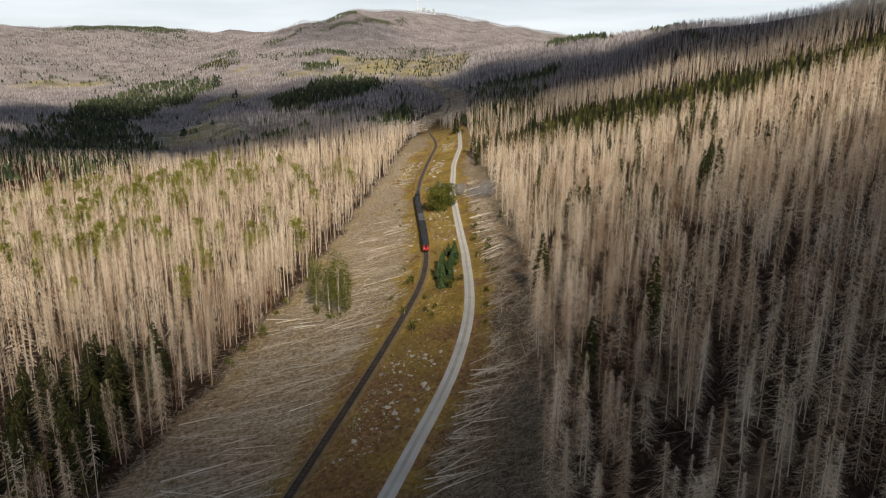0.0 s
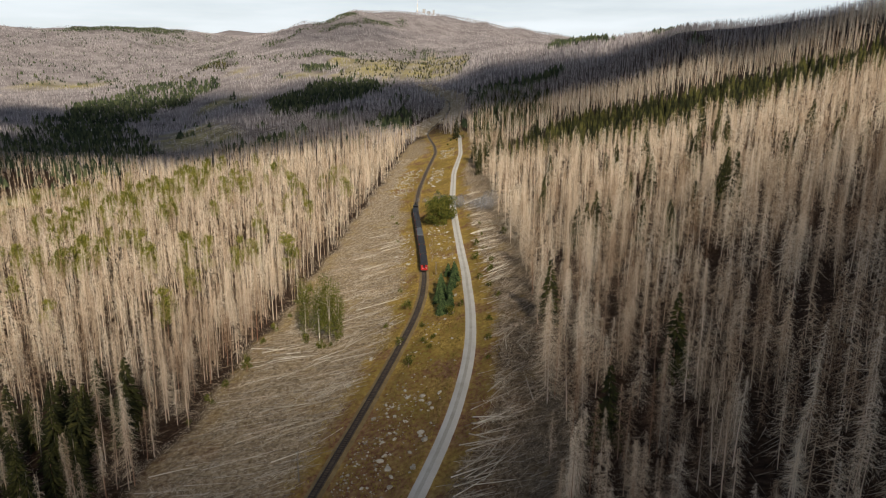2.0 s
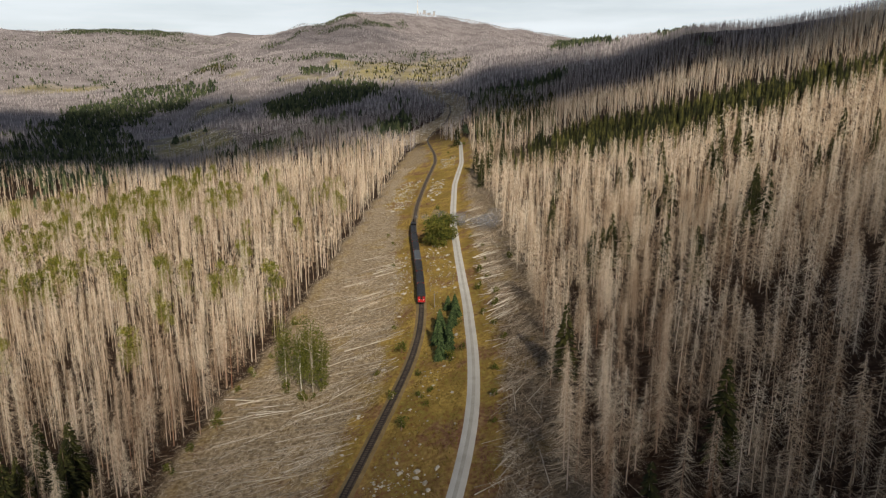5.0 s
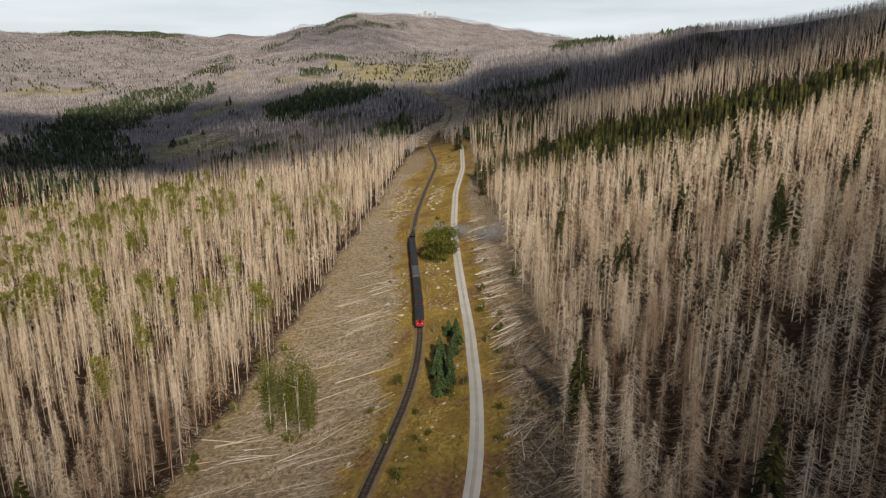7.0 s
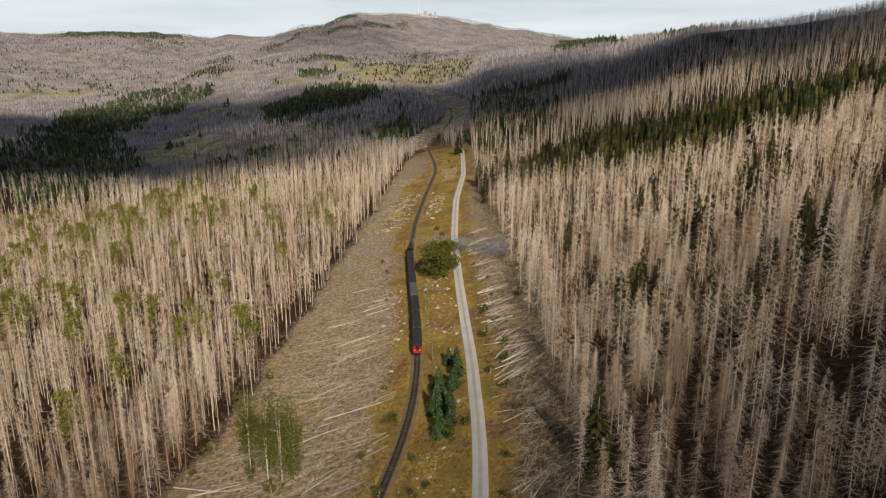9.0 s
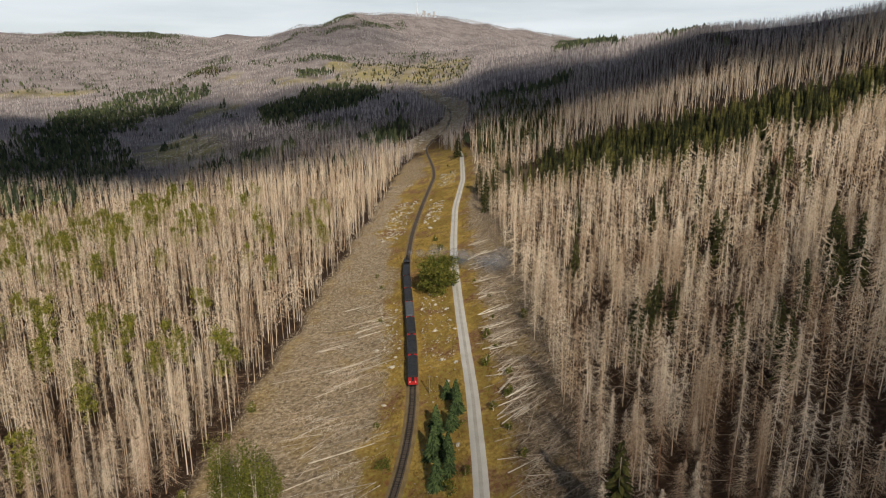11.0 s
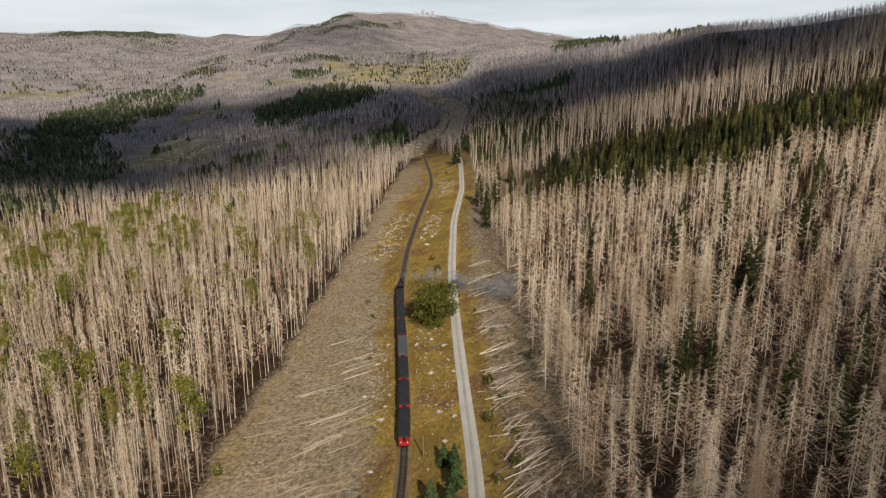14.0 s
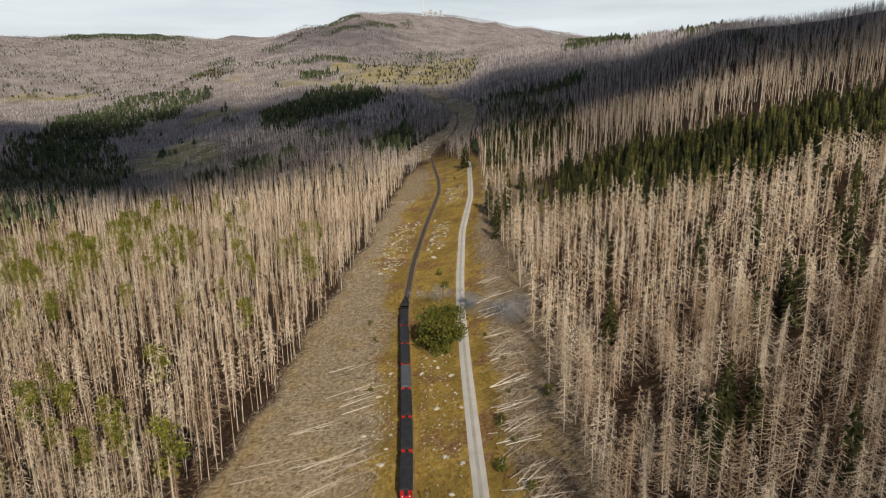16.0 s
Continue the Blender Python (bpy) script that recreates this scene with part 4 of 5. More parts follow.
g = rng(77)
birches = [tree_thing("birch", leafy_arrays(200 + i, 18.0, 2.9, 2600, 0.2, 0.22, 20, 2, 1.6), M_PALELOG, M_BIRCH, "leafy green birch with hanging twigs on the cleared slope", "tree", "birches on the cleared slope") for i in range(2)]
stand(birches, [(-38.2, 198), (-41.6, 199.2), (-36.0, 200.6), (-46.6, 203)], (0.95, 1.2), g)
beeches = [tree_thing("broadleaf_tree", leafy_arrays(210 + i, 11, 5.0, 2600, 0.36, 0.03, 24), M_BARK, M_LEAFD, "round dark green broad-leaved tree beside the railway", "tree", "trees between railway and road") for i in range(2)]
stand(beeches, [(-11.2, 322), (-5.4, 321), (-8.4, 316)], (1.0, 1.2), g)
young = [tree_thing("young_spruce", live_spruce_arrays(220 + i, 6.6, 460, 2.2, 0.02, 0.17), M_BARK, M_YOUNG, "bushy dark green young spruce in the moor grass", "tree", "young spruces between railway and road") for i in range(2)]
stand(young, [(-1.2, 239), (-3.4, 241), (-5.6, 228), (-1.8, 226), (-5.0, 221), (-0.8, 232), (-2.6, 214), (-5.8, 216), (-4.6, 206), (-2.2, 209)], (0.75, 1.15), g)
bushes = [tree_thing("bush", leafy_arrays(230 + i, 2.2, 1.5, 260, 0.2, 0.02, 8), M_BARK, M_LEAFD, "low green bush in the moor grass", "bush", "bushes along the line") for i in range(3)]
spots = [(1.0, 207), (-1.8, 203), (0.6, 226), (12.3, 211), (8.5, 180), (6.8, 255), (19, 280), (-16, 187), (-10.5, 199), (-9, 186), (-12.5, 172), (8.2, 168), (9.5, 193), (7.6, 231), (-21.5, 202), (7.5, 271),
         (-16, 213), (-20, 232), (-7, 188), (-7.5, 181), (9.5, 303), (5, 322), (-9, 372), (-12, 390), (-30, 335), (-34, 350), (-27, 300), (-2.5, 618), (-7.3, 562), (-8, 640), (-10, 600), (3, 640), (-6, 655), (-29, 480), (-47, 205), (-41, 197), (-38, 196), (-35.5, 199), (-40, 195.5), (-46, 201.5), (-60, 186), (-62, 192), (-59, 214), (-63, 176), (-57.5, 226), (-61, 205), (-58, 238), (-56, 251), (-64, 168), (-66, 158), (10.5, 221), (11, 236), (12, 246), (10, 263), (9.5, 284)]
stand(bushes, spots, (0.6, 1.25), g)
edge = [tree_thing("spruce", live_spruce_arrays(240 + i, 13, 190, 3.0, 0.05, 0.26), M_BARK, M_GREEN, "living dark green spruce among dead ones", "tree", "living spruces in the dead forest") for i in range(3)]
stand(edge, SPRUCE_SPOTS, (1.05, 1.45), g)
clump = [tree_thing("spruce", live_spruce_arrays(245 + i, 13, 260, 3.7, 0.03, 0.22), M_BARK, M_GREEN, "tall dark green spruce in a dense living clump", "tree", "clump of living spruces") for i in range(2)]
stand(clump, CLUMP_SPOTS, (1.0, 1.4), g)
stand([tree_thing("birch", leafy_arrays(205, 9, 2.0, 900, 0.26, 0.3, 14, 4), M_CREAM, M_LEAF, "birch with several white stems beside dark spruces", "tree", "birches at the forest edge")], [(-88, 117), (-93, 120)], (0.9, 1.1), g)
mixed = [tree_thing("green_tree", leafy_arrays(250 + i, 14.5, 3.1, 950, 0.34, 0.2, 20), M_BARK, M_LEAF, "slender olive-green broad-leaved tree among dead spruces", "tree", "green trees in the dead forest") for i in range(4)]
stand(mixed, GREEN_SPOTS, (0.95, 1.35), g)


# ---------------- felled logs and branch litter ----------------
def log_bmesh(length, r, seed):
    """A felled stem: tapered, slightly bent, with a few broken stubs."""
    g_ = rng(seed)
    bm = bmesh.new()
    n, rings = 7, []
    for i in range(5):
        t = i / 4
        off = 0.12 * math.sin(t * 3 + seed)
        rr = r * (1 - 0.6 * t)
        rings.append([bm.verts.new((t * length - length / 2, off + rr * math.cos(a * 6.283 / n), rr * math.sin(a * 6.283 / n))) for a in range(n)])
    for a, b in zip(rings, rings[1:]):
        for j in range(n):
            bm.faces.new((a[j], a[(j + 1) % n], b[(j + 1) % n], b[j]))
    bm.faces.new(rings[0][::-1])
    bm.faces.new(rings[-1])
    for _ in range(6):
        x = g_.uniform(-0.2, 0.48) * length
        a = g_.uniform(0.2, 2.9)
        rod(bm, (x, 0, 0), (x + 0.2, math.cos(a) * 0.55, math.sin(a) * 0.5), 0.03, 0.01, 4)
    return bm


def laid(x, y, angle, half, lift):
    """Pose of a log lying along the slope."""
    dx, dy = math.cos(angle) * half, math.sin(angle) * half
    z0, z1 = float(land(x - dx, y - dy)), float(land(x + dx, y + dy))
    d = Vector((2 * dx, 2 * dy, z1 - z0)).normalized()
    side = Vector((0, 0, 1)).cross(d).normalized()
    up = d.cross(side)
    m = Matrix((d, side, up)).transposed().to_4x4()
    mid = max((z0 + z1) / 2, float(land(x, y)))
    return Matrix.Translation((x, y, mid + lift)) @ m


g = rng(31)
LOGS = []
for i, (ln, r) in enumerate(((13, 0.17), (10, 0.13), (15, 0.18), (8, 0.12), (6, 0.15))):
    ob = part("fallen_log", log_bmesh(ln, r, i), M_LOG if i in (0, 4) else M_PALELOG, smooth=True)
    tagged(ob, "bare weathered grey log lying on the cleared slope", "log", "felled logs on the clearing")
    LOGS.append((ob, ln))
placed = 0
PILES = (101, 105, 109, 113, 118, 123, 131, 139, 230, 237, 244, 252, 262, 271, 279, 290, 305, 322, 338, 352, 370)
for k in range(240):
    if k < 95:
        y = 98 + 225 * g.uniform() ** 1.4
        lo, hi = left_edge(y) + 6, rail_x(y) - 6
        x, ang = hi - 3 - abs(g.normal(0, 8)) if k % 6 else g.uniform(lo, hi), g.normal(0.24, 0.2)
    else:
        pile = PILES[k % len(PILES)]
        y = pile + g.normal(0, 1.5)
        x, ang = road_x(pile) + 9.0 + 3.0 * g.uniform() + (k % 5 == 0) * 2.5, (0.15 if pile < 200 else 0.42) + 0.25 * math.sin(pile * 1.7) + g.normal(0, 0.28)
    src, ln = LOGS[g.randint(5) if k < 95 else (1, 3, 3)[g.randint(3)]]
    m = laid(float(x), float(y), float(ang), ln / 2, 0.2 + (0.25 if k < 95 else 0.7) * g.uniform())
    if placed < 5:
        LOGS[placed][0].matrix_basis = laid(float(x), float(y), float(ang), LOGS[placed][1] / 2, 0.25)
    else:
        copy_thing(src, m)
    placed += 1


for k in range(18):
    x, y = -60 + 15 * g.uniform(), 187 + 13 * g.uniform()
    copy_thing(LOGS[(0, 1, 3)[k % 3]][0], laid(float(x), float(y), float(g.normal(0.12, 0.2)), LOGS[(0, 1, 3)[k % 3]][1] / 2, 0.3 + 0.5 * g.uniform()))


FALLEN = []
for i in range(3):
    a_ = dead_spruce_arrays(80 + i, 12.5, 62, 5, 5, 0.035, 0.2, 2.1, 0.5, 0.13, True)
    root = tagged(new("fallen_spruce"), "felled dead spruce with its bare grey branches still on", "tree", "felled spruces on the cleared strips")
    for nm, v_, f_, m_ in (("trunk", a_[0], a_[1], M_LOG), ("crown", a_[2], a_[3], M_TWIG1)):
        ob = new(nm, tri_mesh(nm, v_, f_, m_))
        ob.parent = root
    FALLEN.append(root)
for k in range(170):
    if k % 2:
        y = 100 + 190 * g.uniform() ** 1.2
        x, ang = left_edge(y) + 7 + (rail_x(y) - left_edge(y) - 18) * g.uniform(), g.normal(0.3, 0.3) + math.pi * (g.uniform() < 0.3)
    else:
        y = 128 + 190 * g.uniform()
        x, ang = road_x(y) + 9 + 7 * g.uniform(), g.normal(0.7, 0.7)
    m = laid(float(x), float(y), float(ang), 6.2, 0.35) @ Matrix.Diagonal((1, 1, 0.4, 1)) @ Matrix.Rotation(math.pi / 2, 4, "Y") @ Matrix.Translation((0, 0, -6.2))
    ob = FALLEN[k] if k < 3 else copy_thing(FALLEN[k % 3], m)
    ob.matrix_basis = m


def slivers(name, count, xy, length, width, tilt, lift, material, label, category, seed, heading=(0.3, 0.35)):
    """Loose sticks and thin stems strewn over the ground."""
    g_ = rng(seed)
    x, y = xy(g_, count)
    if length[1] < 4:
        keep = g_.uniform(size=len(x)) > meadow(x, y)
        x, y = x[keep], y[keep]
    n = len(x)
    a = g_.normal(heading[0], heading[1], n) + 0.55 * ripple(x, y, 0.28) * (length[1] < 4) + np.pi * (g_.uniform(size=n) < 0.5)
    ln, wd = g_.uniform(*length, n) / 2, g_.uniform(*width, n) / 2
    z = land(x, y) + g_.uniform(*lift, n)
    dx, dy = np.cos(a) * ln, np.sin(a) * ln
    slope = (land(x + dx, y + dy) - land(x - dx, y - dy)) / 2 + g_.normal(0, tilt, n) * ln
    p = np.stack([x, y, z], -1)
    d = np.stack([dx, dy, slope], -1)
    s = np.stack([-np.sin(a) * wd, np.cos(a) * wd, 0 * a], -1)
    up = np.stack([0 * a, 0 * a, wd * 1.3], -1)
    v = np.stack([p - d - s, p - d + s, p + d, p - d + up], 1).reshape(-1, 3)
    k = np.arange(n)[:, None, None] * 4
    f = (np.array([[0, 2, 3], [3, 2, 1]])[None] + k).reshape(-1, 3)
    return tagged(new(name, tri_mesh(name, v, f, material)), label, category, kind="stuff")


def left_strip(g_, n):
    y = 85 + 470 * g_.uniform(size=n) ** 1.35
    lo, hi = left_edge(y) - 3, rail_x(y) - 5.5
    return lo + (hi - lo) * g_.uniform(size=n) ** 0.9, y


def near_left_strip(g_, n):
    y = 85 + 150 * g_.uniform(size=n) ** 1.8
    lo, hi = left_edge(y) + 2, rail_x(y) - 5.5
    return lo + (hi - lo) * g_.uniform(size=n) ** 0.7, y


def right_strip(g_, n):
    y = 80 + 400 * g_.uniform(size=n) ** 1.3
    lo, hi = road_x(y) + 6, right_edge(y) + 5
    return lo + (hi - lo) * g_.uniform(size=n), y


def forest_floor(g_, n):
    side = g_.uniform(size=n) < 0.5
    y = 85 + 250 * g_.uniform(size=n)
    return np.where(side, left_edge(y) - g_.uniform(0, 40, n), right_edge(y) + g_.uniform(0, 50, n)), y


slivers("branch_litter", 95000, left_strip, (0.4, 1.6), (0.03, 0.08), 0.45, (0.02, 0.5), M_SLASH, "grey heaps of cut branches covering the cleared strip", "branch litter", 1, (0.5, 1.25))
slivers("branch_litter", 40000, right_strip, (0.8, 2.8), (0.03, 0.1), 0.6, (0.02, 0.9), M_BRUSH, "grey-brown cut branches beside the road", "branch litter", 2, (0.4, 1.0))
slivers("thin_logs", 800, near_left_strip, (3, 11), (0.06, 0.15), 0.04, (0.1, 0.5), M_LOG, "many thin grey stems lying side by side", "logs", 3, (0.26, 0.22))
slivers("thin_logs", 1000, right_strip, (2.5, 8), (0.08, 0.18), 0.05, (0.1, 0.6), M_PALELOG, "thin grey stems stacked beside the road", "logs", 4, (0.3, 0.35))
def far_clearing(g_, n):
    x, y = g_.uniform(-700, 20, n), g_.uniform(730, 1600, n)
    ok_ = np.any([inside(x, y, r) for r in CLEARINGS[1:3] + CUTS], axis=0) | ((ripple(x, y, 0.045) + 0.6 * ripple(x, y, 0.13)) < -0.6)
    return x[ok_], y[ok_]


slivers("windfall", 17000, far_clearing, (2, 8), (0.35, 0.8), 0.05, (0.1, 0.8), M_PALELOG, "pale fallen stems in the far clearings", "logs", 6, (0.2, 0.7))
slivers("windfall", 2000, forest_floor, (2, 8), (0.06, 0.16), 0.05, (0.05, 0.4), M_BRUSH, "fallen stems and branches on the forest floor", "branch litter", 5, (0.3, 0.8))


# ---------------- stones and grass ----------------
def rock_mesh(seed):
    bm = bmesh.new()
    bmesh.ops.create_icosphere(bm, subdivisions=2, radius=0.5)
    for v in bm.verts:
        k = noise.noise(v.co * 2.3 + Vector((seed, 0, 0)))
        v.co *= 1 + 0.55 * k
        v.co.x *= 1.25
        v.co.z = max(v.co.z * 0.7, -0.25)
    return bm


g = rng(12)
ROCKS = [tagged(part("boulder", rock_mesh(3.7 * i + 1), M_ROCK), "pale grey granite boulder in the moor grass", "rock", "boulders along the line") for i in range(4)]
for k in range(170):
    z_ = k % 5
    if z_ < 2:
        y = 112 + 45 * g.uniform()
        x = rail_x(y) + 3 + (road_x(y) - rail_x(y) - 6) * g.uniform()
    elif z_ == 2:
        y = 262 + 55 * g.uniform()
        x = rail_x(y) + 3.5 + 10 * g.uniform() if g.uniform() < 0.6 else rail_x(y) - 4 - 7 * g.uniform()
    elif z_ == 3:
        y = 405 + 85 * g.uniform()
        x = rail_x(y) - 4 - 14 * g.uniform() if g.uniform() < 0.65 else rail_x(y) + 4 + 8 * g.uniform()
    else:
        y = 150 + 120 * g.uniform()
        x = rail_x(y) - 4 - 5 * g.uniform() if g.uniform() < 0.5 else rail_x(y) + 3 + (road_x(y) - rail_x(y) - 6) * g.uniform()
    sz = 0.35 + 1.1 * g.uniform() ** 2.2 + (0.5 if z_ == 3 else 0)
    m = Matrix.LocRotScale((float(x), float(y), float(land(x, y)) + 0.08 * sz), Euler((0, 0, g.uniform(0, 6.28))), None) @ Matrix.Diagonal((sz, sz * g.uniform(0.7, 1.1), sz * 0.9, 1))
    ob = ROCKS[k] if k < 4 else copy_thing(ROCKS[k % 4], m)
    ob.matrix_basis = m


def tufts(name, count, seed, material, label):
    g_ = rng(seed)
    y = 85 + 430 * g_.uniform(size=count) ** 1.3
    lo, hi = rail_x(y) - 9, road_x(y) + 8
    x = lo + (hi - lo) * g_.uniform(size=count)
    ok_ = (np.abs(x - rail_x(y)) > 2.2) & (np.abs(x - road_x(y)) > 2.1)
    x, y = x[ok_], y[ok_]
    n = len(x)
    z = land(x, y) - 0.03
    vs = []
    for _ in range(4):
        a, r, h = g_.uniform(0, 6.28, n), g_.uniform(0.15, 0.4, n), g_.uniform(0.2, 0.5, n)
        c = np.stack([x, y, z], -1)
        s = np.stack([np.cos(a) * 0.09, np.sin(a) * 0.09, 0 * a], -1)
        tip = np.stack([np.sin(a) * r, -np.cos(a) * r, h], -1)
        vs.append(np.stack([c - s, c + s, c + tip], 1))
    v = np.concatenate(vs, 1).reshape(-1, 3)
    f = np.arange(len(v)).reshape(-1, 3)
    return tagged(new(name, tri_mesh(name, v, f, material)), label, "grass", kind="stuff")


def stones(name, count, seed):
    """Small stones strewn where the line was cut through the granite."""
    g_ = rng(seed)
    zones = ((112, 158, 3, 13), (262, 318, 3, 13), (262, 318, -11, -3), (405, 490, -20, -3.5), (430, 475, 4, 13), (520, 570, 4, 16), (158, 262, 3, 12))
    share = (0.17, 0.15, 0.13, 0.27, 0.1, 0.1, 0.08)
    xs, ys = [], []
    for (y0, y1, a, b), k in zip(zones, share):
        n = int(count * k)
        y = g_.uniform(y0, y1, n)
        ys.append(y)
        xs.append(rail_x(y) + g_.uniform(a, b, n))
    x, y = np.concatenate(xs), np.concatenate(ys)
    ok_ = (np.abs(x - road_x(y)) > 2.2) & (ripple(x, y, 0.5) > -0.35)
    x, y = x[ok_], y[ok_]
    n = len(x)
    r = (0.10 + 0.36 * g_.uniform(size=n) ** 3) * np.where(y > 400, 1.6, 1.0)
    base = np.array([[1, 0, 0], [0, 1, 0], [-1, 0, 0], [0, -1, 0], [0, 0, 0.75], [0, 0, -0.5]])
    v = base[None] * r[:, None, None] * g_.uniform(0.65, 1.3, (n, 6, 1)) + np.stack([x, y, land(x, y) + 0.05], -1)[:, None]
    f = np.array([[0, 1, 4], [1, 2, 4], [2, 3, 4], [3, 0, 4], [1, 0, 5], [2, 1, 5], [3, 2, 5], [0, 3, 5]])
    f = (f[None] + np.arange(n)[:, None, None] * 6).reshape(-1, 3)
    return tagged(new(name, tri_mesh(name, v.reshape(-1, 3), f, M_ROCK)), "pale granite stones strewn through the grass", "stones", kind="stuff")


stones("stones", 3200, 21)
tufts("moor_grass", 34000, 8, M_GRASS, "golden brown tufts of autumn moor grass")


# ---------------- train ----------------
def rail_pose(y, lift=0.54):
    """Pose on the rails at y, facing up the line."""
    x = float(rail_x(y))
    dx = float(rail_x(y + 3) - rail_x(y - 3)) / 6
    dz = float(near_or_far(rail_x(y + 3), y + 3) - near_or_far(rail_x(y - 3), y - 3)) / 6
    d = Vector((dx, 1, dz)).normalized()
    side = d.cross(Vector((0, 0, 1))).normalized()
    m = Matrix((side, d, side.cross(d))).transposed().to_4x4()
    return Matrix.Translation((x, y, float(near_or_far(x, y)) + lift)) @ m


def wheel_bm(x, y, r):
    bm = bmesh.new()
    rod(bm, (x - 0.06, y, r), (x + 0.06, y, r), r, sides=16)
    rod(bm, (x - 0.1, y, r), (x + 0.1, y, r), r * 0.3, sides=8)
    return bm


def coach(roof_mat, label):
    """A narrow-gauge passenger coach: red body with a cream window band, arched roof, open end platforms, two bogies."""
    L, W = 13.6, 2.5
    root = tagged(new("passenger_coach"), label, "train coach", "coaches of the train")
    bm = bmesh.new()
    box(bm, 0, 0, 1.35, W, L - 2.0, 1.0, 0.03)
    body = part("body", bm, M_RED, root)
    bm = bmesh.new()
    box(bm, 0, 0, 2.32, W - 0.02, L - 2.0, 0.94, 0.02)
    band_ = part("window_band", bm, M_CREAM, root, "cream band round the windows")
    for sx in (-1, 1):
        for k in range(7):
            bm = bmesh.new()
            box(bm, sx * (W / 2 - 0.005), -4.8 + 1.6 * k, 2.33, 0.04, 1.05, 0.72, 0.015)
            part("window", bm, M_GLASS, band_)
    bm = bmesh.new()
    pts = [(-1.36, 2.78), (-1.3, 2.95), (-1.0, 3.18), (-0.5, 3.34), (0, 3.4), (0.5, 3.34), (1.0, 3.18), (1.3, 2.95), (1.36, 2.78)]
    a = [bm.verts.new((x, -L / 2 + 0.5, z)) for x, z in pts]
    b = [bm.verts.new((x, L / 2 - 0.5, z)) for x, z in pts]
    for j in range(len(pts) - 1):
        bm.faces.new((a[j], a[j + 1], b[j + 1], b[j]))
    bm.faces.new(a[::-1])
    bm.faces.new(b)
    bm.faces.new((a[0], b[0], b[-1], a[-1]))
    roof = part("roof", bm, roof_mat, root, smooth=False)
    for k in range(4):
        bm = bmesh.new()
        rod(bm, (0.45 * (-1) ** k, -4.5 + 3 * k, 3.3), (0.45 * (-1) ** k, -4.5 + 3 * k, 3.52), 0.11)
        part("roof_vent", bm, roof_mat, roof)
    bm = bmesh.new()
    box(bm, 0, 0, 0.78, W - 0.1, L, 0.16, 0.02)
    part("underframe", bm, M_BLACK, root)
    for sy in (-1, 1):
        bm = bmesh.new()
        box(bm, 0, sy * (L / 2 - 0.12), 1.35, W - 0.1, 0.05, 0.95, 0.015)
        rail_ = part("end_railing", bm, M_RED, root, "bright red platform end")
        for sx in (-1, 1):
            bm = bmesh.new()
            rod(bm, (sx * 1.12, sy * (L / 2 - 0.16), 0.85), (sx * 1.12, sy * (L / 2 - 0.16), 2.8), 0.04)
            part("post", bm, M_RED, root)
            bm = bmesh.new()
            rod(bm, (sx * 0.75, sy * (L / 2 - 0.08), 1.75), (sx * 0.75, sy * (L / 2 + 0.06), 1.75), 0.13, sides=12)
            part("lamp", bm, M_WHITE, rail_, "small white end lamp")
        bm = bmesh.new()
        box(bm, 0, sy * (L / 2 - 0.975), 1.82, W - 0.04, 0.05, 1.9, 0.01)
        part("end_wall", bm, M_RED, root)
        bm = bmesh.new()
        box(bm, 0, sy * (L / 2 - 0.93), 1.85, 0.75, 0.04, 1.7, 0.01)
        part("end_door", bm, M_GLASS, root, "dark end door with a window")
        bm = bmesh.new()
        rod(bm, (0, sy * L / 2, 0.75), (0, sy * (L / 2 + 0.45), 0.75), 0.12)
        part("coupler", bm, M_BLACK, root)
        bm = bmesh.new()
        box(bm, 0, sy * 4.3, 0.5, 1.5, 2.3, 0.3, 0.03)
        bogie = part("bogie", bm, M_BLACK, root)
        for dy in (-0.7, 0.7):
            for sx in (-0.5, 0.5):
                part("wheel", wheel_bm(sx, sy * 4.3 + dy, 0.37), M_STEEL, bogie)
    return root


dark = coach(M_ROOF, "red and cream narrow-gauge coach with a dark sooty roof")
grey = coach(M_ROOF2, "red and cream narrow-gauge coach with a pale grey roof")
REAR, PITCH = 248.0, 14.55
for k in range(7):
    m = rail_pose(REAR + 7.1 + PITCH * k)
    if k == 3:
        grey.matrix_basis = m
    elif k == 0:
        dark.matrix_basis = m
    else:
        copy_thing(dark, m)


